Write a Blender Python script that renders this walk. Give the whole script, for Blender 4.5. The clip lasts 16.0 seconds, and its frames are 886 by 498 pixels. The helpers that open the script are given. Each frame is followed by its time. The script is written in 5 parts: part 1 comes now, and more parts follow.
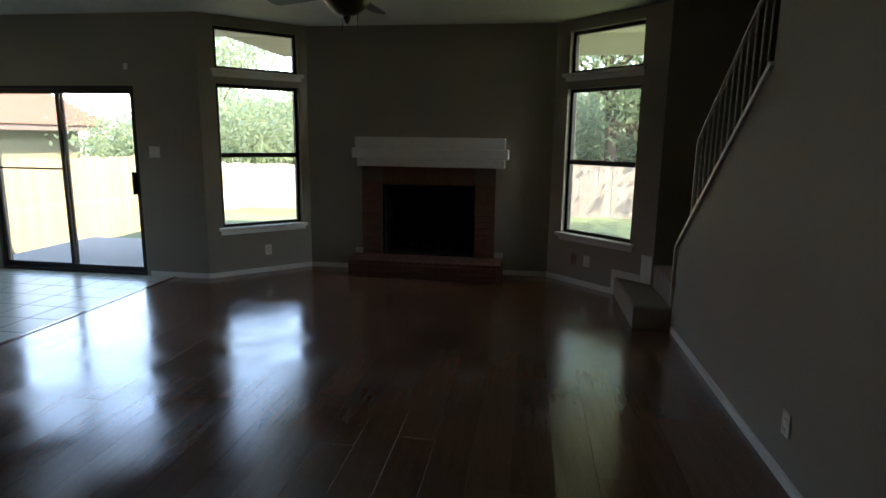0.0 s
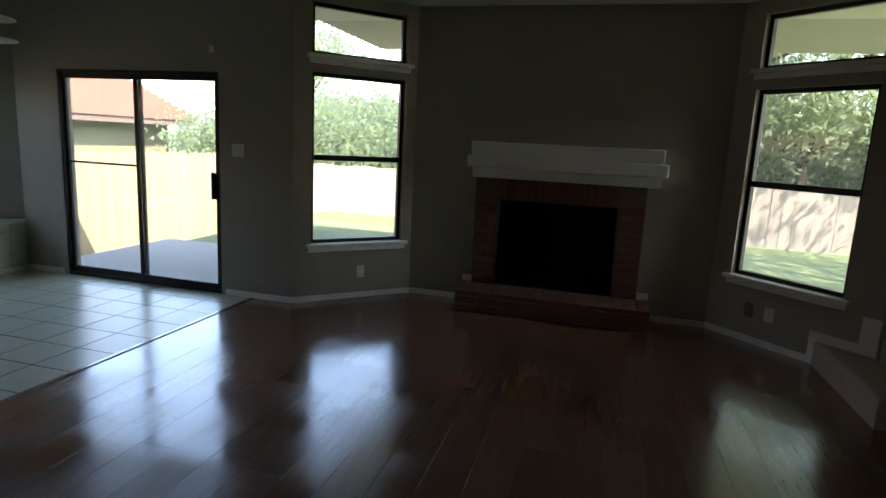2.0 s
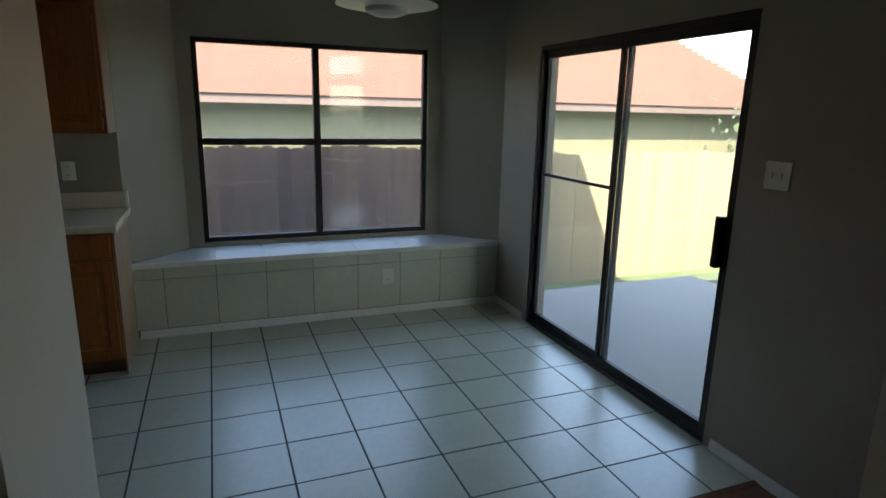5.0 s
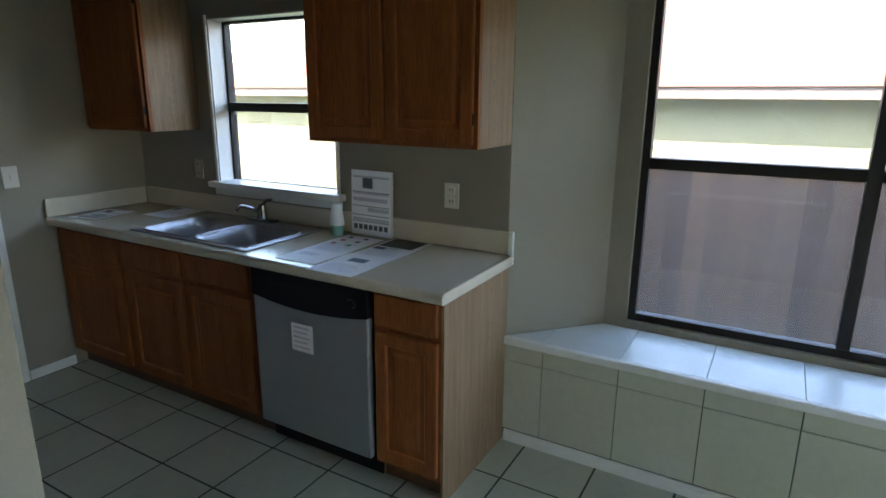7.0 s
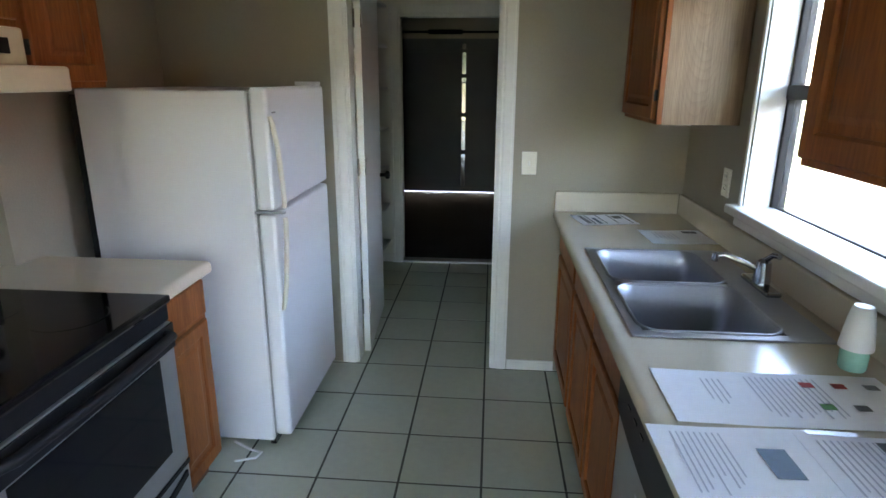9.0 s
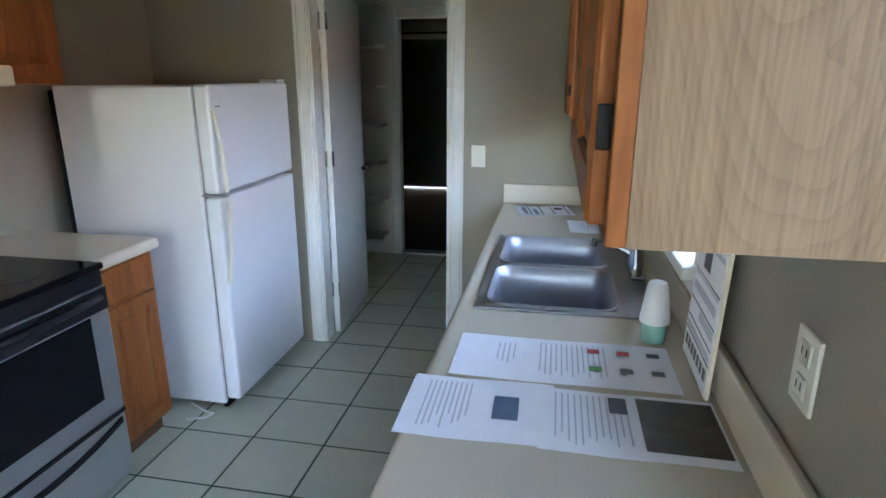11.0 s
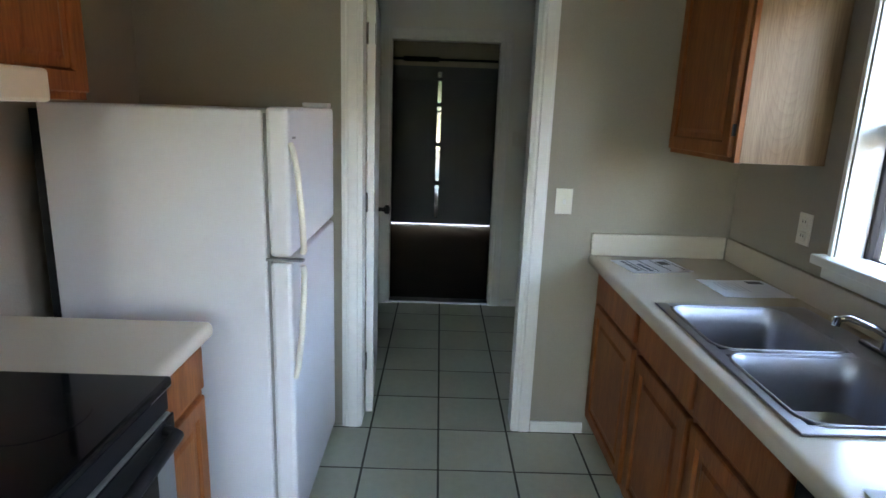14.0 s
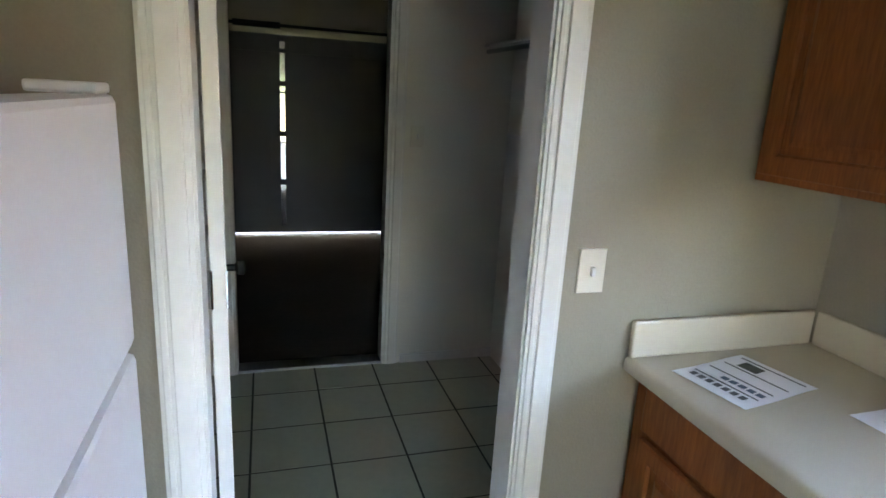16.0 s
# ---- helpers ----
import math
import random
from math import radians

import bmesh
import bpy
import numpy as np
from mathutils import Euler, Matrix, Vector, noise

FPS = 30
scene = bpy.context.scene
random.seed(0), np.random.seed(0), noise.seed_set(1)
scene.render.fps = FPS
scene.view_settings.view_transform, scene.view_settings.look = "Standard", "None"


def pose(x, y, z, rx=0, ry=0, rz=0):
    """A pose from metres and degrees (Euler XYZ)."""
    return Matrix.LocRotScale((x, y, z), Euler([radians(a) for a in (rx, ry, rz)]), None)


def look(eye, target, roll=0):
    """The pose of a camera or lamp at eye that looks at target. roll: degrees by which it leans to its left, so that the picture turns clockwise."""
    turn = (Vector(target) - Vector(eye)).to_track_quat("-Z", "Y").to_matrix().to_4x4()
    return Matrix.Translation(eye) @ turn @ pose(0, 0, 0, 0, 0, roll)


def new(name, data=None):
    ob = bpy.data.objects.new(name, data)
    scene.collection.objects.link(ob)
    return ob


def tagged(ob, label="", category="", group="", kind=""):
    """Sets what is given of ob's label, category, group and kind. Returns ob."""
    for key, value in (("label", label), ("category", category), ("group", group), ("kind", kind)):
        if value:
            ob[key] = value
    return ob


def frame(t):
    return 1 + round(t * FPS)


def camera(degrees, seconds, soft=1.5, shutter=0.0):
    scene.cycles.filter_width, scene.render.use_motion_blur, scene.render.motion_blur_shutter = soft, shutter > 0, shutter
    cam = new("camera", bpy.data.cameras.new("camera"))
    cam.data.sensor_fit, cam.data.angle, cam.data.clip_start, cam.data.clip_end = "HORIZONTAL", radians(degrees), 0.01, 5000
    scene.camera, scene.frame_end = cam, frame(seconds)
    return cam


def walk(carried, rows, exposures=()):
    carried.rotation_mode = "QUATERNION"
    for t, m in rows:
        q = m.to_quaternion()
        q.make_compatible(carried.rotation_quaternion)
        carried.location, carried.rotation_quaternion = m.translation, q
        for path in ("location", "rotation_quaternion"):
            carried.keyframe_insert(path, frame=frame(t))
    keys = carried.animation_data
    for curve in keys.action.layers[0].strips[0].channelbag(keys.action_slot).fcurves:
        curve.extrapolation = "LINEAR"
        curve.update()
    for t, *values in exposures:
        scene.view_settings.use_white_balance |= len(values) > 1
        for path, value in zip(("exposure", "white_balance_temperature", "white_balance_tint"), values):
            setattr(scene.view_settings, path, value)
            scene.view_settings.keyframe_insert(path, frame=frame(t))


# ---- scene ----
# the camera and its walk: seconds, place, tilt, lean, heading
cam = camera(74.2, 16.0, soft=1.6)
PATH = [
    (0, 4.770, 4.271, 1.500, 79.41, -0.78, 8.25),
    (0.5, 4.682, 4.423, 1.525, 80.00, -0.64, 9.78),
    (1, 4.529, 4.726, 1.522, 81.98, -1.21, 11.28),
    (1.5, 4.278, 5.038, 1.572, 82.07, -2.16, 11.83),
    (2, 4.038, 5.381, 1.488, 79.73, -2.86, 15.35),
    (2.5, 3.953, 5.724, 1.506, 76.52, -2.31, 26.57),
    (3, 3.635, 6.149, 1.562, 74.91, -2.04, 38.64),
    (3.5, 3.426, 6.600, 1.570, 74.95, -1.37, 50.14),
    (5.8, 1.891, 8.285, 1.545, 77.00, -1.88, 82.08),
    (6, 1.664, 8.362, 1.538, 76.99, -1.91, 87.27),
    (6.5, 1.199, 8.416, 1.537, 76.95, -0.76, 104.03),
    (7, 0.742, 8.268, 1.572, 75.59, -0.46, 119.91),
    (7.5, 0.334, 8.159, 1.585, 75.09, 0.18, 137.97),
    (8, -0.012, 8.004, 1.568, 74.83, 0.14, 156.39),
    (8.5, -0.332, 7.707, 1.558, 73.83, -0.54, 178.97),
    (11, -1.210, 7.821, 1.538, 73.87, -0.08, 190.81),
    (11.5, -1.141, 7.959, 1.538, 72.41, -1.74, 183.41),
    (12, -0.929, 8.142, 1.584, 71.90, -3.14, 177.16),
    (12.5, -0.837, 8.022, 1.546, 73.55, -2.62, 178.38),
    (13, -0.630, 7.771, 1.528, 75.42, -2.63, 179.48),
    (13.5, -0.410, 7.558, 1.521, 76.52, -2.60, 180.04),
    (14, -0.243, 7.335, 1.527, 76.68, -2.03, 179.80),
    (14.5, -0.177, 7.043, 1.544, 75.91, -1.69, 178.62),
    (15, -0.098, 6.741, 1.537, 76.24, -2.15, 174.01),
    (15.5, -0.035, 6.372, 1.545, 76.23, -2.77, 167.73),
    (16, -0.033, 5.961, 1.545, 75.55, -3.25, 163.53),
]
walk(cam, [(t, pose(x, y, z, rx, ry, rz)) for t, x, y, z, rx, ry, rz in PATH],
     [(0.0, 3.68, 7150, 18), (1.0, 3.68, 7150, 18), (2.0, 3.55, 7150, 18), (3.5, 3.35, 7150, 15), (5.8, 3.5, 7050, 14), (6.5, 4.07, 7000, 15), (7.0, 4.35, 7000, 16), (7.5, 5.05, 7000, 17), (8.5, 5.5, 7400, 19), (11.0, 5.68, 6900, 20), (11.5, 5.52, 6900, 20), (12.0, 5.28, 6850, 20), (12.5, 5.30, 6850, 20), (14.0, 5.63, 7250, 20), (15.0, 5.74, 7350, 21), (15.5, 5.95, 7450, 21), (16.0, 6.1, 7500, 22)])

# world and sun
world = bpy.data.worlds.new("world")
scene.world = world
world.use_nodes = True
wn = world.node_tree
sky = wn.nodes.new("ShaderNodeTexSky")
sky.sky_type = "NISHITA"
sky.sun_disc = False
sky.sun_elevation = radians(46)
sky.sun_rotation = radians(118)
wn.links.new(sky.outputs[0], wn.nodes["Background"].inputs[0])
wn.nodes["Background"].inputs[1].default_value = 0.15
sun_data = bpy.data.lights.new("sun", "SUN")
sun_data.energy = 2.6
sun_data.angle = radians(0.5)
sun_data.color = (1.0, 0.95, 0.86)
sun = new("sun", sun_data)
SUN_EL, SUN_AZ = radians(46), radians(118)
sun.matrix_world = look((0, 0, 30), (0 - 30 * math.sin(SUN_AZ) * math.cos(SUN_EL), 0 - 30 * math.cos(SUN_AZ) * math.cos(SUN_EL), 30 - 30 * math.sin(SUN_EL)))

# ---- helpers of the scene ----
def mat(name, base, rough=0.6, metal=0.0, var=0.12, scale=6.0, fine=60.0, bump=0.05, spec=0.5, stretch=(1, 1, 1), second=None, coat=0.0, island=0.0):
    m = bpy.data.materials.new(name)
    m.use_nodes = True
    nt = m.node_tree
    b = nt.nodes["Principled BSDF"]
    b.inputs["Roughness"].default_value = rough
    b.inputs["Metallic"].default_value = metal
    b.inputs["Specular IOR Level"].default_value = spec
    b.inputs["Coat Weight"].default_value = coat
    b.inputs["Coat Roughness"].default_value = rough
    tc = nt.nodes.new("ShaderNodeTexCoord")
    mp = nt.nodes.new("ShaderNodeMapping")
    mp.inputs["Scale"].default_value = stretch
    nt.links.new(tc.outputs["Object"], mp.inputs[0])
    n1 = nt.nodes.new("ShaderNodeTexNoise")
    n1.inputs["Scale"].default_value = scale
    n1.inputs["Detail"].default_value = 6
    n2 = nt.nodes.new("ShaderNodeTexNoise")
    n2.inputs["Scale"].default_value = fine
    n2.inputs["Detail"].default_value = 4
    for n in (n1, n2):
        nt.links.new(mp.outputs[0], n.inputs["Vector"])
    add = nt.nodes.new("ShaderNodeMath")
    add.operation = "ADD"
    nt.links.new(n1.outputs[0], add.inputs[0])
    nt.links.new(n2.outputs[0], add.inputs[1])
    last = add.outputs[0]
    if island:
        oi = nt.nodes.new("ShaderNodeObjectInfo")
        mul = nt.nodes.new("ShaderNodeMath")
        mul.operation = "MULTIPLY_ADD"
        mul.inputs[1].default_value = island
        nt.links.new(oi.outputs["Random"], mul.inputs[0])
        nt.links.new(last, mul.inputs[2])
        last = mul.outputs[0]
    ramp = nt.nodes.new("ShaderNodeMapRange")
    ramp.inputs[1].default_value = 0.6
    ramp.inputs[2].default_value = 1.4 + island
    nt.links.new(last, ramp.inputs[0])
    mix = nt.nodes.new("ShaderNodeMix")
    mix.data_type = "RGBA"
    lo = [max(0, c * (1 - var)) for c in base] + [1]
    hi = (list(second) if second else [min(1, c * (1 + var)) for c in base]) + [1]
    mix.inputs["A"].default_value = lo
    mix.inputs["B"].default_value = hi
    nt.links.new(ramp.outputs[0], mix.inputs["Factor"])
    nt.links.new(mix.outputs["Result"], b.inputs["Base Color"])
    if bump:
        bp = nt.nodes.new("ShaderNodeBump")
        bp.inputs["Strength"].default_value = bump
        bp.inputs["Distance"].default_value = 0.004
        nt.links.new(add.outputs[0], bp.inputs["Height"])
        nt.links.new(bp.outputs[0], b.inputs["Normal"])
    return m


def screen_mat():
    m = bpy.data.materials.new("insect_screen_mesh")
    m.use_nodes = True
    nt = m.node_tree
    nt.nodes.clear()
    out = nt.nodes.new("ShaderNodeOutputMaterial")
    gap = nt.nodes.new("ShaderNodeBsdfTransparent")
    wire = nt.nodes.new("ShaderNodeBsdfDiffuse")
    wire.inputs[0].default_value = (0.06, 0.06, 0.06, 1)
    mx = nt.nodes.new("ShaderNodeMixShader")
    mx.inputs[0].default_value = 0.16
    nt.links.new(gap.outputs[0], mx.inputs[1])
    nt.links.new(wire.outputs[0], mx.inputs[2])
    nt.links.new(mx.outputs[0], out.inputs[0])
    return m


def glass_mat():
    m = bpy.data.materials.new("window_glass")
    m.use_nodes = True
    nt = m.node_tree
    nt.nodes.clear()
    out = nt.nodes.new("ShaderNodeOutputMaterial")
    tr = nt.nodes.new("ShaderNodeBsdfTransparent")
    tr.inputs[0].default_value = (0.90, 0.92, 0.91, 1)
    gl = nt.nodes.new("ShaderNodeBsdfGlossy")
    gl.inputs["Roughness"].default_value = 0.02
    mx = nt.nodes.new("ShaderNodeMixShader")
    mx.inputs[0].default_value = 0.03
    nt.links.new(tr.outputs[0], mx.inputs[1])
    nt.links.new(gl.outputs[0], mx.inputs[2])
    # pale veil mixed in for dust, insect screen and the glare's haze
    dust_haze = nt.nodes.new("ShaderNodeBsdfTranslucent")
    dust_haze.inputs[0].default_value = (0.8, 0.8, 0.78, 1)
    noise_ = nt.nodes.new("ShaderNodeTexNoise")
    noise_.inputs["Scale"].default_value = 3.0
    amount = nt.nodes.new("ShaderNodeMapRange")
    amount.inputs[3].default_value = 0.012
    amount.inputs[4].default_value = 0.035
    nt.links.new(noise_.outputs[0], amount.inputs[0])
    mx2 = nt.nodes.new("ShaderNodeMixShader")
    nt.links.new(amount.outputs[0], mx2.inputs[0])
    nt.links.new(mx.outputs[0], mx2.inputs[1])
    nt.links.new(dust_haze.outputs[0], mx2.inputs[2])
    nt.links.new(mx2.outputs[0], out.inputs[0])
    return m


M_WALL = mat("greige_wall_paint", (0.3, 0.268, 0.208), 0.55, var=0.06, scale=2.0, fine=140, bump=0.25)
M_CEIL = mat("ceiling_white", (0.62, 0.6, 0.54), 0.8, var=0.05, scale=3, fine=90, bump=0.5)
M_TRIM = mat("white_trim_paint", (0.74, 0.73, 0.69), 0.4, var=0.05, scale=4, fine=30, bump=0.03)
M_BRONZE = mat("bronze_aluminium", (0.022, 0.019, 0.018), 0.45, spec=0.3, var=0.2)
M_GLASS = glass_mat()
M_SCREEN = screen_mat()
M_WOOD_FLOOR = mat("laminate_plank", (0.16, 0.066, 0.036), 0.19, var=0.3, scale=3, fine=26, bump=0.015, spec=1.0, stretch=(9, 0.8, 1), second=(0.25, 0.115, 0.064), island=0.5, coat=0.5)
# smudged finish: the gloss of the laminate changes in soft patches
_nt = M_WOOD_FLOOR.node_tree
_geo = _nt.nodes.new("ShaderNodeNewGeometry")
smudge = _nt.nodes.new("ShaderNodeTexNoise")
smudge.inputs["Scale"].default_value = 2.6
smudge.inputs["Detail"].default_value = 5.0
_nt.links.new(_geo.outputs["Position"], smudge.inputs["Vector"])
_rng = _nt.nodes.new("ShaderNodeMapRange")
_rng.inputs[1].default_value = 0.35
_rng.inputs[2].default_value = 0.68
_rng.inputs[3].default_value = 0.12
_rng.inputs[4].default_value = 0.27
_nt.links.new(smudge.outputs[0], _rng.inputs[0])
for _sock in ("Roughness", "Coat Roughness"):
    _nt.links.new(_rng.outputs[0], _nt.nodes["Principled BSDF"].inputs[_sock])
M_UNDER = mat("dark_underlay", (0.02, 0.015, 0.012), 0.8)
M_TILE = mat("grey_green_tile", (0.48, 0.49, 0.375), 0.3, spec=1.0, var=0.08, scale=4, fine=30, bump=0.04, second=(0.555, 0.565, 0.445), island=0.4)
M_GROUT = mat("dark_grout", (0.085, 0.082, 0.07), 0.9)
M_OAK = mat("honey_oak", (0.225, 0.064, 0.016), 0.48, spec=0.2, var=0.25, scale=2.5, fine=22, bump=0.06, stretch=(6, 6, 0.7), second=(0.345, 0.115, 0.032))
M_OAK_PALE = mat("pale_oak_veneer", (0.225, 0.132, 0.068), 0.5, var=0.25, scale=3, fine=22, bump=0.06, spec=0.3, stretch=(11, 11, 0.45), second=(0.325, 0.212, 0.122))


def cathedral(material, cx, rise, step, amount):
    """Flat-sawn figure: nested arches of growth rings across a board, centred on x = cx."""
    nt = material.node_tree
    tc = nt.nodes.new("ShaderNodeTexCoord")
    sep = nt.nodes.new("ShaderNodeSeparateXYZ")
    nt.links.new(tc.outputs["Object"], sep.inputs[0])
    wob = nt.nodes.new("ShaderNodeTexNoise")
    wob.inputs["Scale"].default_value = 5.0
    wob.inputs["Detail"].default_value = 5.0
    nt.links.new(tc.outputs["Object"], wob.inputs["Vector"])

    def op(kind, a, b=0.0):
        n = nt.nodes.new("ShaderNodeMath")
        n.operation = kind
        for k, v in enumerate((a, b)):
            if isinstance(v, (int, float)):
                n.inputs[k].default_value = v
            else:
                nt.links.new(v, n.inputs[k])
        return n.outputs[0]
    d = op("ADD", op("SUBTRACT", sep.outputs[0], cx), op("MULTIPLY", op("SUBTRACT", wob.outputs[0], 0.5), 0.08))
    arch = op("SUBTRACT", sep.outputs[2], op("MULTIPLY", op("MULTIPLY", d, d), rise))
    ring = op("FRACT", op("DIVIDE", op("ADD", arch, op("MULTIPLY", wob.outputs[0], 0.2)), step))
    line = op("MULTIPLY", op("POWER", ring, 3.0), -amount)
    rng = next(n for n in nt.nodes if n.type == "MAP_RANGE")
    old = rng.inputs[0].links[0].from_socket
    nt.links.new(op("ADD", old, line), rng.inputs[0])


cathedral(M_OAK_PALE, -1.40, 30.0, 0.045, 0.17)
M_LAM = mat("almond_laminate", (0.62, 0.545, 0.43), 0.15, var=0.04, scale=5, fine=220, bump=0.01)
M_STEEL = mat("brushed_steel", (0.4, 0.4, 0.42), 0.42, metal=1.0, var=0.06, scale=8, fine=60, bump=0.02, stretch=(1, 12, 1))
M_CHROME = mat("chrome", (0.42, 0.42, 0.43), 0.14, metal=1.0, var=0.02, bump=0)
M_BLACK = mat("black_plastic", (0.011, 0.011, 0.012), 0.3, spec=0.14, var=0.2, bump=0.01)
M_PANEL = mat("black_panel", (0.01, 0.01, 0.011), 0.45, var=0.2, spec=0.15, bump=0.01)
M_BLACKGLASS = mat("black_glass", (0.005, 0.005, 0.006), 0.07, var=0.1, bump=0, spec=0.25)
M_FRIDGE = mat("white_enamel", (0.73, 0.73, 0.74), 0.3, var=0.02, scale=3, fine=160, bump=0.04)
M_PLATE = mat("ivory_plastic", (0.72, 0.69, 0.6), 0.35, var=0.03, bump=0)
M_PAPER = mat("white_paper", (0.9, 0.9, 0.95), 0.7, var=0.03, bump=0.01)
M_INK = mat("printed_ink", (0.12, 0.12, 0.14), 0.7, var=0.2, bump=0)
M_INK_PALE = mat("pale_print", (0.56, 0.56, 0.64), 0.7, var=0.1, bump=0)
M_CARPET = mat("beige_carpet", (0.36, 0.31, 0.25), 0.95, var=0.15, scale=10, fine=300, bump=0.9)
M_BRICK = mat("red_brick", (0.15, 0.06, 0.036), 0.8, var=0.25, scale=8, fine=90, bump=0.4, island=0.4)
M_MORTAR = mat("mortar", (0.13, 0.09, 0.065), 0.9, bump=0.3)
# firebox soot, and the painted shadow gap behind the refrigerator
M_SOOT_SHADE = mat("soot_shade_black", (0.008, 0.008, 0.008), 0.9)
M_GRASS = mat("lawn", (0.085, 0.115, 0.038), 0.9, var=0.3, scale=0.6, fine=8, bump=0.6, second=(0.125, 0.17, 0.075))
M_CONC = mat("concrete", (0.27, 0.26, 0.235), 0.85, var=0.1, scale=1.5, fine=40, bump=0.2)
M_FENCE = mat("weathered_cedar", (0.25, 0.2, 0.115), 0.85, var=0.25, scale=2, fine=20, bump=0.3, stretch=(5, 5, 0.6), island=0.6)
# side fence beside the house, its shade painted in as dark brown
M_FENCE_DARK = mat("house_shade_fence", (0.15, 0.08, 0.048), 0.85, var=0.7, scale=2, fine=20, bump=0.3, stretch=(5, 5, 0.4), second=(0.34, 0.22, 0.15), island=0.9)
M_SIDING = mat("olive_siding", (0.15, 0.143, 0.085), 0.8, var=0.08)
M_SHINGLE = mat("salmon_shingles", (0.16, 0.078, 0.056), 0.9, var=0.12, scale=3, fine=25, bump=0.3)
# back fence cedar, paler left part: full sunlight put into the colour
M_FENCE_PALE = mat("sunlit_cedar", (0.52, 0.45, 0.32), 0.85, var=0.2, scale=2, fine=20, bump=0.3, stretch=(5, 5, 0.6), island=0.6)
# the same back fence further right, darkened in colour for tree shade
M_FENCE_SHADE = mat("shaded_cedar", (0.24, 0.2, 0.165), 0.85, var=0.25, scale=2, fine=20, bump=0.3, stretch=(5, 5, 0.6), island=0.6)
M_DRIVE = mat("pale_drive", (0.3, 0.29, 0.27), 0.85, var=0.1, scale=1.2, fine=30, bump=0.2)
M_LEAF = mat("leaves", (0.09, 0.125, 0.055), 0.6, var=0.25, scale=1, fine=8, second=(0.15, 0.19, 0.09))
_nt = M_LEAF.node_tree
_tl = _nt.nodes.new("ShaderNodeBsdfTranslucent")
_tl.inputs[0].default_value = (0.5, 0.58, 0.38, 1)
_mx = _nt.nodes.new("ShaderNodeMixShader")
_mx.inputs[0].default_value = 0.58
_nt.links.new(_nt.nodes["Principled BSDF"].outputs[0], _mx.inputs[1])
_nt.links.new(_tl.outputs[0], _mx.inputs[2])
_nt.links.new(_mx.outputs[0], _nt.nodes["Material Output"].inputs[0])
M_UTIL = mat("pale_utility_paint", (0.76, 0.74, 0.66), 0.5, var=0.06, scale=2, fine=120, bump=0.2)
M_BARK = mat("bark", (0.1, 0.075, 0.05), 0.9, bump=0.6)
M_FAN = mat("fan_walnut", (0.05, 0.03, 0.02), 0.4, var=0.2)
M_AMBER = mat("dim_amber_glass", (0.16, 0.125, 0.085), 0.3, var=0.08)
M_PLATE_BROWN = mat("brown_plastic", (0.12, 0.07, 0.045), 0.4, bump=0)
M_FROST = mat("frosted_glass_shade", (0.6, 0.57, 0.5), 0.35, var=0.05)
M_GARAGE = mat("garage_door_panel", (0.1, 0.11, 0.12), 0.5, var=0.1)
M_OAK_DARK = mat("dark_oak", (0.1, 0.04, 0.015), 0.5, var=0.2)
M_STEEL_PLAIN = mat("appliance_steel", (0.42, 0.43, 0.43), 0.38, metal=0.85, var=0.05, scale=3, fine=120, bump=0.01, stretch=(1, 1, 8))
M_BRASS = mat("dull_metal", (0.02, 0.019, 0.018), 0.6, spec=0.2, metal=0.0, bump=0)
M_BURNER = mat("burner_grey", (0.009, 0.009, 0.01), 0.1, bump=0, spec=0.25)
M_GASKET = mat("grey_gasket", (0.3, 0.3, 0.3), 0.7, bump=0)
M_HANDLE = mat("ivory_handle", (0.7, 0.66, 0.54), 0.35, var=0.03, bump=0)
M_RED = mat("print_red", (0.5, 0.06, 0.06), 0.7, bump=0)
M_GREEN = mat("print_green", (0.08, 0.28, 0.08), 0.7, bump=0)
M_INKBLUE = mat("print_blue", (0.08, 0.13, 0.2), 0.6, bump=0)
M_PHOTO = mat("dark_photo", (0.035, 0.035, 0.03), 0.45, var=0.5, scale=18, fine=60, bump=0, second=(0.09, 0.085, 0.075))
M_SOAP = mat("green_soap", (0.25, 0.5, 0.4), 0.15, bump=0)
M_SEAT = mat("white_seat_tile", (0.6, 0.62, 0.6), 0.3, var=0.05, bump=0.03, island=0.2)
M_SOFFIT = mat("soffit_paint", (0.4, 0.375, 0.33), 0.7, var=0.05)
M_FASCIA = mat("fascia_brown", (0.12, 0.085, 0.07), 0.7)
# garage slab: much darker base than the patio concrete, mottled
M_CONC_DARK = mat("dark_concrete", (0.05, 0.045, 0.04), 0.8, var=0.3, scale=2, fine=30, bump=0.2)
M_ALMOND = mat("almond_enamel", (0.7, 0.64, 0.5), 0.35, var=0.03, bump=0)


def bx(bm, x0, x1, y0, y1, z0, z1, bevel=0.0, m=None):
    vs = [bm.verts.new((x, y, z)) for z in (z0, z1) for y in (y0, y1) for x in (x0, x1)]
    if m is not None:
        for v in vs:
            v.co = m @ v.co
    fs = [bm.faces.new([vs[i] for i in q]) for q in ((0, 2, 3, 1), (4, 5, 7, 6), (0, 1, 5, 4), (2, 6, 7, 3), (0, 4, 6, 2), (1, 3, 7, 5))]
    if bevel:
        edges = list({e for f in fs for e in f.edges})
        bmesh.ops.bevel(bm, geom=edges, offset=bevel, segments=2, affect="EDGES", profile=0.5)
    return vs


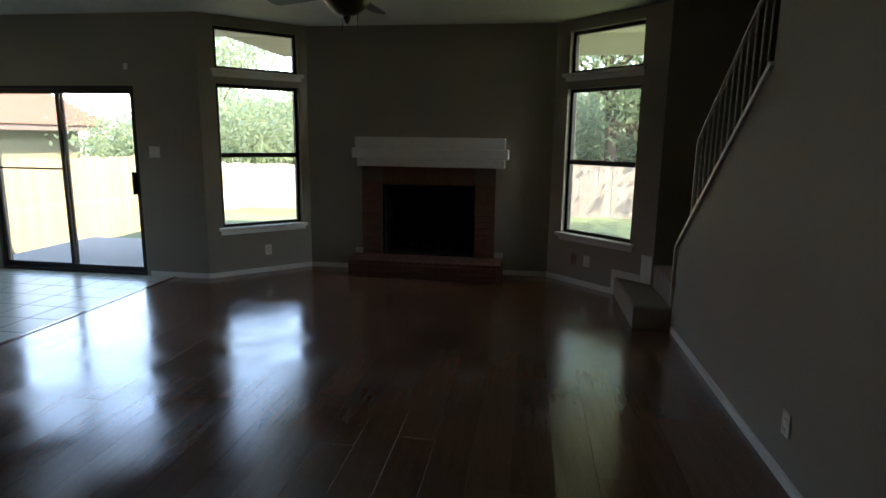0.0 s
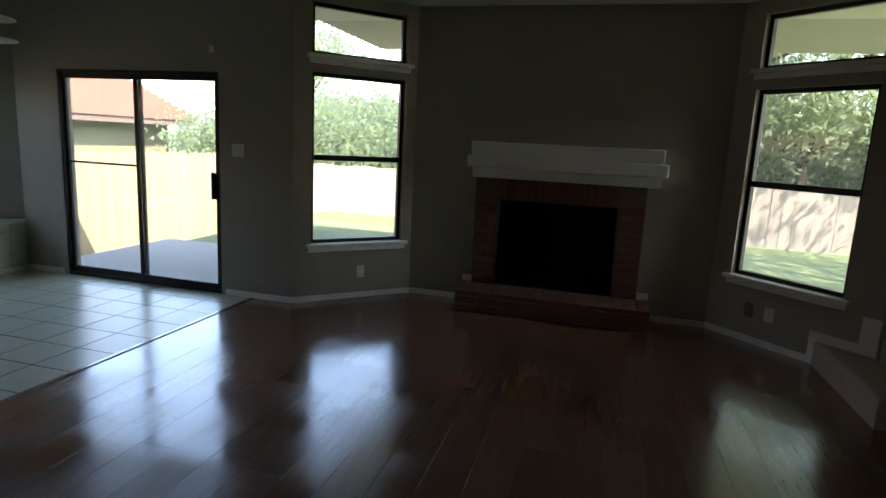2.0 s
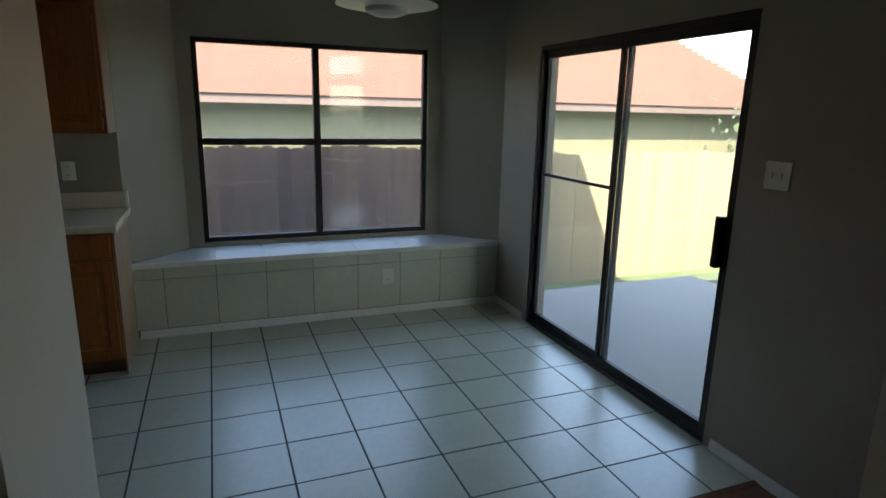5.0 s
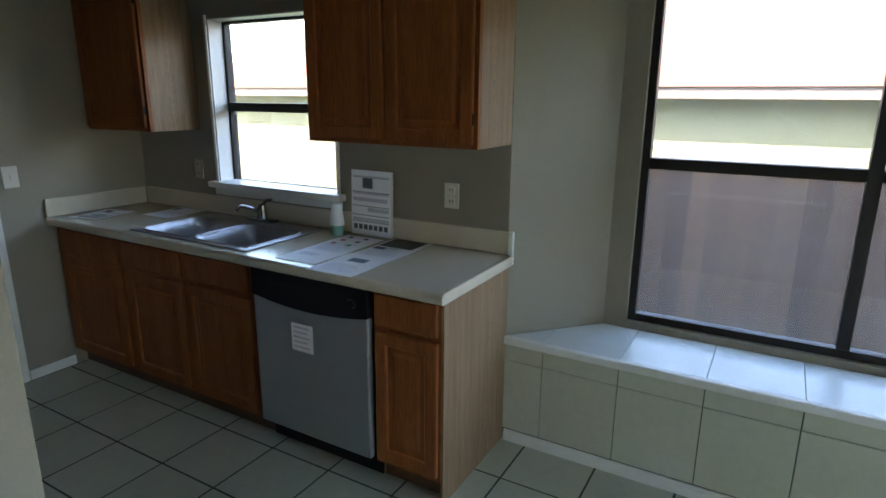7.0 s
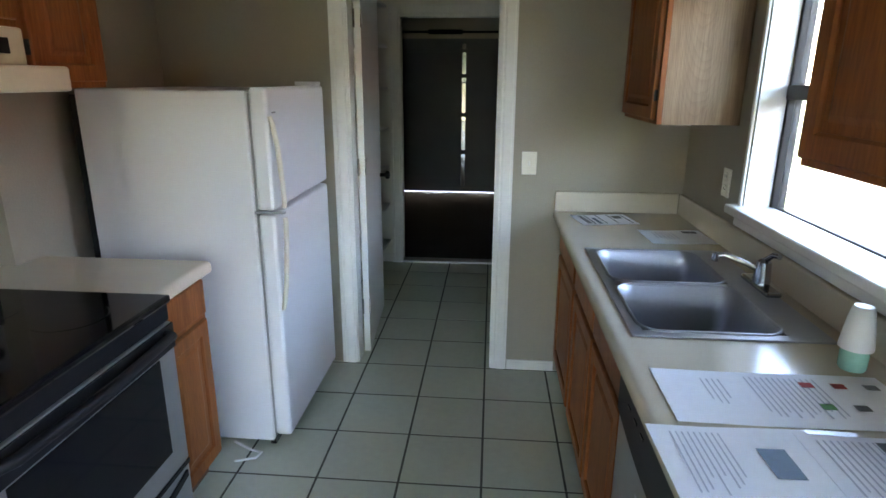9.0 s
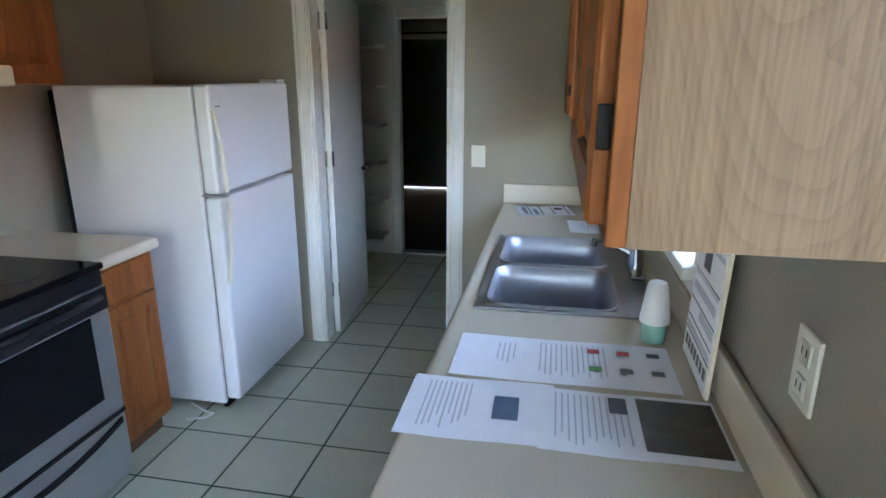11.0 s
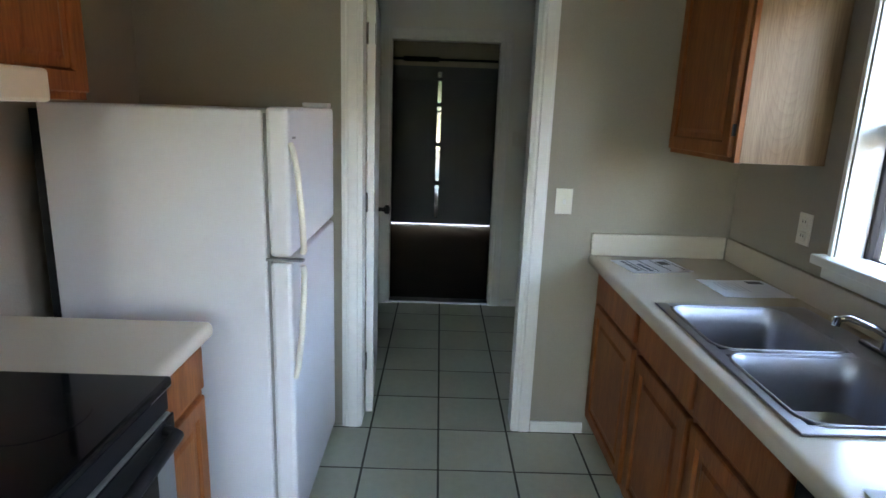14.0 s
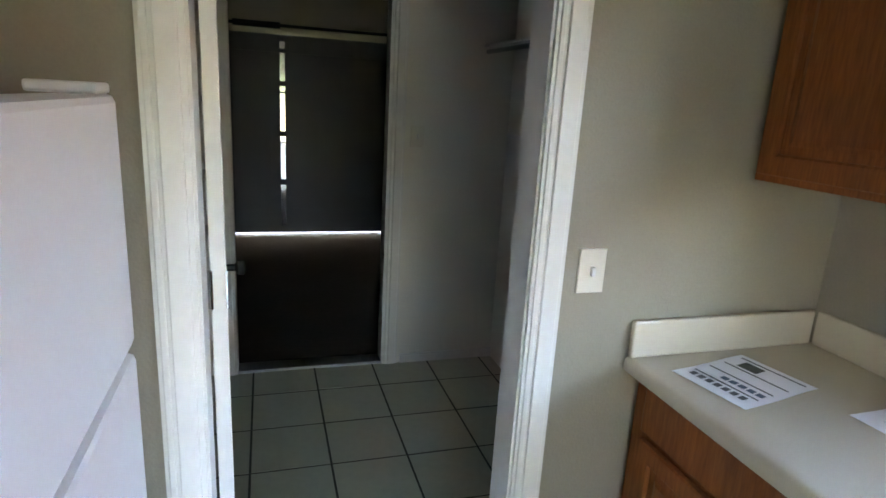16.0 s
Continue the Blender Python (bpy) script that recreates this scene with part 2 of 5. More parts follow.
def cyl(bm, p, q, r, r2=None, seg=14):
    p, q = Vector(p), Vector(q)
    d = q - p
    m = Matrix.Translation((p + q) / 2) @ d.to_track_quat("Z", "Y").to_matrix().to_4x4()
    bmesh.ops.create_cone(bm, cap_ends=True, segments=seg, radius1=r, radius2=r if r2 is None else r2, depth=d.length, matrix=m)


def tube(bm, pts, r, seg=10):
    """A round tube swept along the points, with closed ends."""
    pts = [Vector(p) for p in pts]
    rings = []
    side = None
    for i, p in enumerate(pts):
        d = (pts[min(i + 1, len(pts) - 1)] - pts[max(i - 1, 0)]).normalized()
        side = d.orthogonal().normalized() if side is None else (side - d * side.dot(d)).normalized()
        up = d.cross(side)
        rings.append([bm.verts.new(p + (side * math.cos(2 * math.pi * k / seg) + up * math.sin(2 * math.pi * k / seg)) * r) for k in range(seg)])
    for a, b in zip(rings, rings[1:]):
        for k in range(seg):
            bm.faces.new((a[k], a[(k + 1) % seg], b[(k + 1) % seg], b[k]))
    bm.faces.new(rings[0][::-1])
    bm.faces.new(rings[-1])


def lathe(bm, profile, centre, seg=28):
    rings = []
    for r, z in profile:
        rings.append([bm.verts.new((centre[0] + r * math.cos(2 * math.pi * i / seg), centre[1] + r * math.sin(2 * math.pi * i / seg), centre[2] + z)) for i in range(seg)])
    for a, b in zip(rings, rings[1:]):
        for i in range(seg):
            bm.faces.new((a[i], a[(i + 1) % seg], b[(i + 1) % seg], b[i]))
    bm.faces.new(rings[0][::-1])
    bm.faces.new(rings[-1])


def part(name, bm, material, parent=None, label="", smooth=False):
    me = bpy.data.meshes.new(name)
    bmesh.ops.recalc_face_normals(bm, faces=bm.faces)
    bm.to_mesh(me)
    bm.free()
    me.materials.append(material)
    if smooth:
        me.polygons.foreach_set("use_smooth", [True] * len(me.polygons))
        me.set_sharp_from_angle(angle=radians(40))
    ob = new(name, me)
    if parent is not None:
        ob.parent = parent
        ob.matrix_parent_inverse = parent.matrix_basis.inverted()
    if label:
        tagged(ob, label)
    return ob


def box(name, x0, x1, y0, y1, z0, z1, material, parent=None, bevel=0.0, label="", m=None):
    bm = bmesh.new()
    bx(bm, x0, x1, y0, y1, z0, z1, bevel, m)
    return part(name, bm, material, parent, label)


def thing(name, at, label, category, group="", kind=""):
    ob = new(name)
    ob.empty_display_size = 0.1
    ob.matrix_basis = Matrix.Translation(at)
    return tagged(ob, label, category, group, kind)


def line_frame(p, q):
    """Local axes of a wall from p to q: x along it, y to its left, z up."""
    d = Vector((q[0] - p[0], q[1] - p[1], 0)).normalized()
    return Matrix(((d.x, -d.y, 0, p[0]), (d.y, d.x, 0, p[1]), (0, 0, 1, 0), (0, 0, 0, 1)))


def wall(name, p, q, th, z0, z1, holes=(), label="", material=None):
    """A wall whose inner face runs from p to q; its thickness lies to the left of that line. holes: s0, s1, z0, z1."""
    m = line_frame(p, q)
    length = math.hypot(q[0] - p[0], q[1] - p[1])
    bm = bmesh.new()
    cuts = sorted({0.0, length, *[h[0] for h in holes], *[h[1] for h in holes]})
    for a, b in zip(cuts, cuts[1:]):
        mid = (a + b) / 2
        inside = sorted([(h[2], h[3]) for h in holes if h[0] < mid < h[1]])
        z = z0
        for lo, hi in inside:
            if lo > z:
                bx(bm, a, b, 0, th, z, lo, 0, m)
            z = hi
        if z < z1:
            bx(bm, a, b, 0, th, z, z1, 0, m)
    bmesh.ops.remove_doubles(bm, verts=bm.verts, dist=0.0005)
    ob = part(name, bm, material or M_WALL)
    return tagged(ob, label or "matte greige painted drywall wall", "wall", kind="structure")


def window(name, p, q, s0, s1, z0, z1, th, rail=None, mullion=None, sill=True, depth=0.1, lining=False, f=0.035, screen=False):
    """A dark aluminium window in a wall from p to q, set in its opening."""
    m = line_frame(p, q)
    w = tagged(new(name), "dark bronze aluminium window with white sill", "window", kind="structure")
    y0, y1 = depth, depth + 0.05

    def piece(nm, a, b, c, d, mt, yy=(y0, y1), lab="", bev=0.004):
        return box(nm, a, b, yy[0], yy[1], c, d, mt, w, bev, lab, m)
    piece("frame_side", s0, s0 + f, z0, z1, M_BRONZE)
    piece("frame_side", s1 - f, s1, z0, z1, M_BRONZE)
    piece("frame_head", s0 + f, s1 - f, z1 - f, z1, M_BRONZE)
    piece("frame_sill", s0 + f, s1 - f, z0, z0 + (0.008 if lining else f), M_BRONZE, (y0 + 0.015, y0 + 0.034) if lining else (y0, y1), bev=0.002)
    cols = [s0 + f, s1 - f]
    if mullion:
        piece("mullion", mullion - 0.025, mullion + 0.025, z0 + f, z1 - f, M_BRONZE)
        cols = [s0 + f, mullion - 0.025, mullion + 0.025, s1 - f]
    for a, b in zip(cols[::2], cols[1::2]):
        zb = z0 + (0.008 if lining else f)
        rows = [zb, z1 - f]
        if rail:
            piece("meeting_rail", a, b, rail - 0.025, rail + 0.025, M_BRONZE, (y0 - 0.012, y1))
            rows = [zb, rail - 0.025, rail + 0.025, z1 - f]
        for c, d in zip(rows[::2], rows[1::2]):
            g = piece("pane", a, b, c, d, M_GLASS, (y0 + 0.022, y0 + 0.026), bev=0)
            g.visible_shadow = False
        if screen:
            g = piece("insect_screen", a + 0.004, b - 0.004, rows[0] + 0.004, rows[1] - 0.004, M_SCREEN, (y0 + 0.036, y0 + 0.038), "grey insect screen", 0)
            g.visible_shadow = False
    if lining:
        piece("jamb_lining", s0 - 0.001, s0 + 0.006, z0, z1, M_TRIM, (0.0, y0), "", 0)
        piece("jamb_lining", s1 - 0.006, s1 + 0.001, z0, z1, M_TRIM, (0.0, y0), "", 0)
        piece("head_lining", s0, s1, z1 - 0.006, z1 + 0.001, M_TRIM, (0.0, y0), "", 0)
        piece("side_trim", s0 - 0.02, s0, z0, z1 + 0.02, M_TRIM, (-0.012, -0.001), "", 0.003)
        piece("side_trim", s1, s1 + 0.02, z0, z1 + 0.02, M_TRIM, (-0.012, -0.001), "", 0.003)
    if sill:
        piece("window_sill", s0 - 0.05, s1 + 0.05, z0 - 0.03, z0 + 0.004, M_TRIM, (-0.05, y0 + (0.014 if lining else 0)), "white painted window sill", 0.006)
        piece("window_apron", s0 - 0.03, s1 + 0.03, z0 - 0.075, z0 - 0.032, M_TRIM, (-0.016, -0.001), "", 0.004)
    return w


H = 2.71
# ---- floors and ceiling ----
tagged(box("floor_underlay", 1.04, 7.2, 2.4, 11.1, -0.1, -0.012, M_UNDER), "dark underlay below the laminate floor", "floor", kind="structure")
FLOOR_WOOD = tagged(new("floor_wood"), "glossy dark red-brown laminate plank floor", "floor", kind="structure")
FLOOR_TILE = tagged(new("floor_tile"), "grey-green square ceramic tile floor", "floor", kind="structure")
tagged(box("floor_grout", -2.6, 1.038, 2.68, 10.1, -0.1, -0.0014, M_GROUT), "dark grout bed under the tiles", "floor", kind="structure")
tagged(box("ceiling", -2.6, 7.3, -0.8, 11.4, H, H + 0.12, M_CEIL), "off-white textured flat ceiling", "ceiling", kind="structure")

# ---- walls ----
XW, YN, YF, XE = -1.58, 9.97, 10.80, 5.96
BL0, BL1 = (1.44, 9.97), (2.27, 10.80)
BR0, BR1 = (5.02, 10.80), (5.96, 9.86)
# kitchen side, seen from inside the wall's thickness lies outwards
KW = (5.43, 6.315, 1.09, 1.985)
wall("wall_west", (XW, 4.72), (XW, 7.27), 0.14, 0, H, [(KW[0] - 4.72, KW[1] - 4.72, KW[2], KW[3])])
window("window_kitchen", (XW, 4.72), (XW, 7.27), KW[0] - 4.72, KW[1] - 4.72, KW[2], KW[3], 0.14, rail=1.515, depth=0.095, lining=True, f=0.02)
# bay alcove of the dining corner
XA = -1.96
wall("wall_bay_south", (XW, 7.27), (XA, 7.62), 0.12, 0, H)
wall("wall_bay_north", (XA, 9.58), (XW, 9.972), 0.12, 0, H)
wall("wall_bay_window", (XA, 7.5), (XA, 9.68), 0.14, 0, H, [(0.225, 1.975, 0.555, 2.02)])
window("window_dining", (XA, 7.5), (XA, 9.68), 0.225, 1.975, 0.555, 2.02, 0.14, rail=1.30, mullion=1.085, sill=False, depth=0.03, screen=True)
# north wall with the sliding door
SD = (-1.065, 0.715, 2.0)
wall("wall_north", (XW - 0.3, YN), BL0, 0.15, 0, H, [(SD[0] - XW + 0.3, SD[1] - XW + 0.3, 0.0, SD[2])])
WL = (0.17, 1.07)
wall("wall_bay_left", BL0, BL1, 0.15, 0, H, [(WL[0], WL[1], 0.53, 2.04), (WL[0], WL[1], 2.18, 2.61)])
window("window_left", BL0, BL1, WL[0], WL[1], 0.53, 2.04, 0.15, rail=1.305, depth=0.05)
window("window_left_upper", BL0, BL1, WL[0], WL[1], 2.18, 2.61, 0.15, depth=0.05)
wall("wall_fireplace", BL1, BR0, 0.5, 0, H, [(3.13 - BL1[0], 4.19 - BL1[0], 0.18, 1.0)])
WR = (0.18, 1.06)
wall("wall_bay_right", BR0, BR1, 0.15, 0, H, [(WR[0], WR[1], 0.53, 2.03), (WR[0], WR[1], 2.18, 2.60)])
window("window_right", BR0, BR1, WR[0], WR[1], 0.53, 2.03, 0.15, rail=1.285, depth=0.05)
window("window_right_upper", BR0, BR1, WR[0], WR[1], 2.18, 2.60, 0.15, depth=0.05)
# stair enclosure
wall("wall_stair_outer", (7.0, 9.86), (7.0, 2.4), 0.15, 0, H)
wall("wall_stair_north", BR1, (7.15, 9.86), 0.15, 0, H)
wall("wall_south", (7.15, 2.5), (1.2, 2.5), 0.15, 0, H)
# the wall between living room and kitchen, with its serving hatch
PT = (5.85, 7.2, 0.87, 1.525)
wall("wall_hatch", (1.2, 2.4), (1.2, 7.34), 0.14, 0, H, [(PT[0] - 2.4, PT[1] - 2.4, PT[2], PT[3])])
wall("wall_hatch_return", (1.06, 7.34), (0.365, 7.34), 0.12, 0, H)
# kitchen south wall and the utility room behind it
DF = (-0.645, 0.103, 2.055)
wall("wall_kitchen_south", (1.06, 4.72), (XW - 0.14, 4.72), 0.11, 0, H, [(1.06 - DF[1], 1.06 - DF[0], 0, DF[2])])
GD = (-0.675, 0.135, 2.03)
wall("wall_utility_south", (1.2, 2.81), (-2.5, 2.81), 0.11, 0, H, [(1.2 - GD[1], 1.2 - GD[0], 0, GD[2])], "pale painted utility room wall", M_UTIL)
wall("wall_utility_west", (-1.36, 2.81), (-1.36, 4.61), 0.1, 0, H, (), "pale painted utility room wall", M_UTIL)
wall("wall_garage_east", (2.4, 2.36), (2.4, -0.62), 0.1, 0, H)
wall("wall_garage_west", (-2.4, -0.8), (-2.4, 2.7), 0.1, 0, H)
wall("wall_garage_front", (2.4, -0.62), (-2.5, -0.62), 0.1, 0, H, [(0.9, 4.4, 0, 2.05)])

# ---- trim ----
def skirting(p, q, z=0.055):
    m = line_frame(p, q)
    n = math.hypot(q[0] - p[0], q[1] - p[1])
    bm = bmesh.new()
    bx(bm, 0, n, -0.014, -0.001, 0.001, z - 0.012, 0, m)
    bx(bm, 0, n, -0.010, -0.001, z - 0.012, z, 0, m)
    return tagged(part("baseboard", bm, M_TRIM), "white painted baseboard along the wall", "baseboard", kind="structure")


for a, b in (((SD[1] + 0.05, YN), BL0), (BL0, BL1), (BL1, (2.83, YF)), ((4.53, YF), BR0), (BR0, (5.64, 10.18)),
             ((XE, 8.98), (XE, 2.5)), ((1.2, 2.5), (1.2, 7.34)), ((1.2, 7.34), (0.365, 7.34)), ((XW, YN), (SD[0] - 0.05, YN)),
             ((DF[0] - 0.09, 4.72), (-0.99, 4.72)), ((-0.78, 2.81), (-1.36, 2.81))):
    skirting(a, b)
skirting((XW + 0.012, 7.29), (XW + 0.012, 9.95))


def casing(name, x0, x1, y, z1, w=0.085, t=0.018, side=1):
    c = tagged(new(name), "white painted door casing with stepped profile", "door frame", kind="structure")
    for nm, a, b, lo, hi in (("jamb_trim", x0 - w, x0, 0, z1 + w), ("jamb_trim", x1, x1 + w, 0, z1 + w), ("head_trim", x0, x1, z1, z1 + w)):
        bm = bmesh.new()
        bx(bm, a, b, y, y + side * t * 0.6, lo, hi)
        if nm == "jamb_trim":
            bx(bm, a + 0.012, b - 0.03, y, y + side * t, lo, hi - 0.012, 0.003)
            bx(bm, b - 0.022, b - 0.008, y, y + side * t * 0.85, lo, hi - 0.012, 0.003)
        else:
            bx(bm, a, b, y, y + side * t, lo + 0.012, hi - 0.012, 0.003)
        part(nm, bm, M_TRIM, c)
    return c


casing("door_frame_kitchen", DF[0], DF[1], 4.721, DF[2])
casing("door_frame_garage", GD[0], GD[1], 2.811, GD[2], 0.085)
# linings in the two openings
for nm, o, ya, yb in (("door_lining_kitchen", DF, 4.61, 4.72), ("door_lining_garage", GD, 2.70, 2.81)):
    c = tagged(new(nm), "white painted door lining", "door frame", kind="structure")
    box("lining_side", o[0] - 0.012, o[0] + 0.006, ya, yb, 0, o[2], M_TRIM, c)
    box("lining_side", o[1] - 0.006, o[1] + 0.012, ya, yb, 0, o[2], M_TRIM, c)
    box("lining_head", o[0], o[1], ya, yb, o[2] - 0.006, o[2] + 0.012, M_TRIM, c)
    if "garage" in nm:
        box("threshold", o[0], o[1], ya, yb, -0.003, 0.014, M_STEEL, c)

# ---- the open door into the utility room ----
door = thing("utility_door", (DF[1] + 0.02, 4.6, 0), "white painted flush door standing open into the utility room", "door")
dm = Matrix.Translation((DF[1] - 0.012, 4.605, 0)) @ Matrix.Rotation(radians(-86), 4, "Z")
box("leaf", 0, 0.72, -0.035, 0, 0.012, 2.015, M_TRIM, door, 0.002, "", dm)
for z in (0.25, 1.05, 1.8):
    bm = bmesh.new()
    bx(bm, -0.004, 0.03, -0.037, -0.034, z, z + 0.09, 0, dm)
    cyl(bm, dm @ Vector((-0.006, 0.0, z)), dm @ Vector((-0.006, 0.0, z + 0.09)), 0.006)
    part("hinge", bm, M_CHROME, door, "bright metal hinge")
bm = bmesh.new()
lathe(bm, [(0.012, 0), (0.012, 0.03), (0.026, 0.04), (0.026, 0.06), (0.01, 0.066)], (0, 0, 0), 16)
bm.transform(dm @ Matrix.Translation((0.66, -0.035, 0.95)) @ Matrix.Rotation(radians(90), 4, "X"))
part("knob", bm, M_BRASS, door, "dark metal knob", True)

# ---- sliding patio door ----
sd = tagged(new("door_patio"), "dark bronze sliding glass patio door, closed", "door", kind="structure")
x0, x1, zt = SD
xm = -0.175
for nm, a, b, lo, hi, ya, yb in (("frame_side", x0, x0 + 0.02, 0.0, zt, 0.004, 0.07), ("frame_side", x1 - 0.02, x1, 0.0, zt, 0.004, 0.07),
                                 ("frame_head", x0 + 0.02, x1 - 0.02, zt - 0.03, zt, 0.004, 0.07), ("frame_track", x0 + 0.02, x1 - 0.02, 0.0, 0.03, 0.004, 0.07)):
    box(nm, a, b, YN + ya, YN + yb, lo, hi, M_BRONZE, sd, 0.003)
for a, b, ya in ((x0 + 0.02, xm + 0.03, 0.04), (xm - 0.025, x1 - 0.02, 0.009)):
    leaf = new("door_leaf")
    leaf.parent = sd
    for nm, c, d, lo, hi in (("stile", a, a + 0.03, 0.03, zt - 0.03), ("stile", b - 0.03, b, 0.03, zt - 0.03), ("top_rail", a + 0.03, b - 0.03, zt - 0.08, zt - 0.03), ("bottom_rail", a + 0.03, b - 0.03, 0.03, 0.09)):
        box(nm, c, d, YN + ya, YN + ya + 0.028, lo, hi, M_BRONZE, leaf, 0.003)
    if ya > 0.03:
        box("crossbar", a + 0.03, b - 0.03, YN + ya + 0.005, YN + ya + 0.024, 1.12, 1.14, M_BRONZE, leaf, 0.002)
    g = box("pane", a + 0.03, b - 0.03, YN + ya + 0.015, YN + ya + 0.019, 0.09, zt - 0.08, M_GLASS, leaf)
    g.visible_shadow = False
box("handle", x1 - 0.075, x1 - 0.04, YN - 0.03, YN + 0.008, 0.88, 1.12, M_BLACK, sd, 0.006, "black pull handle")

# ---- plates on the walls ----
def plate(name, at, normal, label, w=0.075, h=0.115, kind_="switch", face=None):
    n = Vector(normal).normalized()
    up = Vector((0, 0, 1))
    r = up.cross(n)
    m = Matrix((( r.x, n.x, 0, at[0]), (r.y, n.y, 0, at[1]), (r.z, n.z, 1, at[2]), (0, 0, 0, 1)))
    t = thing(name, at, label, "light switch" if kind_ == "switch" else "outlet")
    box("cover_plate", -w / 2, w / 2, 0.0, 0.006, -h / 2, h / 2, face or M_PLATE, t, 0.002, "", m)
    if kind_ == "switch":
        k = max(1, round(w / 0.075))
        for i in range(k):
            c = (i - (k - 1) / 2) * 0.046
            box("toggle", c - 0.005, c + 0.005, 0.006, 0.018, -0.012, 0.012, M_TRIM, t, 0.002, "", m)
    else:
        for z in (-0.026, 0.026):
            box("socket", -0.017, 0.017, 0.006, 0.009, z - 0.017, z + 0.017, face or M_PLATE, t, 0.003, "", m)
            bm = bmesh.new()
            bx(bm, -0.009, -0.006, 0.009, 0.0095, z - 0.004, z + 0.008, 0, m)
            bx(bm, 0.006, 0.009, 0.009, 0.0095, z - 0.004, z + 0.008, 0, m)
            part("slots", bm, M_BLACK, t)
    return t


S2 = math.sqrt(0.5)
plate("wall_switch", (0.905, YN, 1.33), (0, -1, 0), "ivory double switch plate beside the patio door", 0.12)
plate("wall_switch", (-0.81, 4.721, 1.148), (0, 1, 0), "white switch plate beside the kitchen doorway")
plate("wall_switch", (-0.83, 2.811, 1.335), (0, 1, 0), "pale switch plate in the utility room")
plate("wall_outlet", (XW + 0.001, 6.985, 1.142), (1, 0, 0), "white double outlet above the worktop", kind_="outlet")
plate("wall_outlet", (XW + 0.001, 5.255, 1.154), (1, 0, 0), "white outlet beside the kitchen window", kind_="outlet")
plate("wall_outlet", (XE - 0.001, 6.9, 0.27), (-1, 0, 0), "white outlet low on the stair wall", kind_="outlet")
plate("wall_outlet", (1.201, 6.55, 0.305), (1, 0, 0), "white outlet low on the hatch wall", kind_="outlet")
plate("wall_outlet", (1.90, 10.43, 0.25), (S2, -S2, 0), "white outlet below the living room window", kind_="outlet")
plate("wall_outlet", (5.41, 10.41, 0.27), (-S2, -S2, 0), "white outlet below the window by the stairs", kind_="outlet")
plate("wall_outlet", (5.29, 10.53, 0.27), (-S2, -S2, 0), "brown cable plate below the window by the stairs", kind_="outlet", face=M_PLATE_BROWN)
plate("wall_outlet", (XW + 0.014, 9.025, 0.3), (1, 0, 0), "white outlet on the tiled bench front", 0.09, 0.12, kind_="outlet")

hook = thing("wall_sensor", (0.66, YN, 2.19), "small pale sensor high beside the patio door", "sensor")
box("case", 0.64, 0.68, YN - 0.02, YN - 0.001, 2.16, 2.22, M_PLATE, hook, 0.004)
# ---- fireplace ----
fp = thing("fireplace", (3.66, 10.6, 0), "red brick fireplace with raised hearth and black firebox", "fireplace")
bm = bmesh.new()
bx(bm, 2.90, 3.13, 10.785, 10.80, 0.17, 1.2)
bx(bm, 4.19, 4.42, 10.785, 10.80, 0.17, 1.2)
bx(bm, 3.13, 4.19, 10.785, 10.80, 1.0, 1.2)
bx(bm, 2.84, 4.52, 10.40, 10.80, 0.0, 0.165)
part("mortar_bed", bm, M_MORTAR, fp)
fbox = new("firebox")
fbox.parent = fp
fbox.matrix_parent_inverse = fp.matrix_basis.inverted()
tagged(fbox, "sooty black firebox")
for nm, a, b, c, d, e, f in (("back_panel", 3.13, 4.19, 11.25, 11.29, 0.18, 1.0), ("side_panel", 3.131, 3.15, 10.81, 11.25, 0.18, 1.0), ("side_panel", 4.17, 4.189, 10.81, 11.25, 0.18, 1.0),
                             ("top_panel", 3.15, 4.17, 10.81, 11.25, 0.981, 0.999), ("floor_panel", 3.15, 4.17, 10.81, 11.25, 0.181, 0.195)):
    box(nm, a, b, c, d, e, f, M_SOOT_SHADE, fbox)
bm = bmesh.new()
bx(bm, 3.14, 3.17, 10.79, 10.81, 0.185, 0.99)
bx(bm, 4.15, 4.18, 10.79, 10.81, 0.185, 0.99)
bx(bm, 3.17, 4.15, 10.79, 10.81, 0.95, 0.99)
part("firebox_frame", bm, M_BLACK, fp, "black metal firebox surround")
bm = bmesh.new()
for i in range(7):
    bx(bm, 3.42 + i * 0.08, 3.435 + i * 0.08, 10.9, 11.15, 0.27, 0.285)
bx(bm, 3.38, 3.95, 10.92, 10.935, 0.25, 0.27)
bx(bm, 3.38, 3.95, 11.1, 11.115, 0.25, 0.27)
for x in (3.4, 3.92):
    for y in (10.92, 11.1):
        bx(bm, x, x + 0.015, y, y + 0.015, 0.195, 0.25)
part("grate", bm, M_BLACK, fp, "black iron log grate")
def brick_mesh(name, w, d, h):
    bm = bmesh.new()
    bx(bm, -w / 2, w / 2, -d / 2, d / 2, -h / 2, h / 2, 0.004)
    me = bpy.data.meshes.new(name)
    bm.to_mesh(me)
    bm.free()
    me.materials.append(M_BRICK)
    return me


def place_piece(name, me, at, parent):
    ob = new(name, me)
    ob.parent = parent
    ob.matrix_parent_inverse = parent.matrix_basis.inverted()
    ob.location = at
    return ob


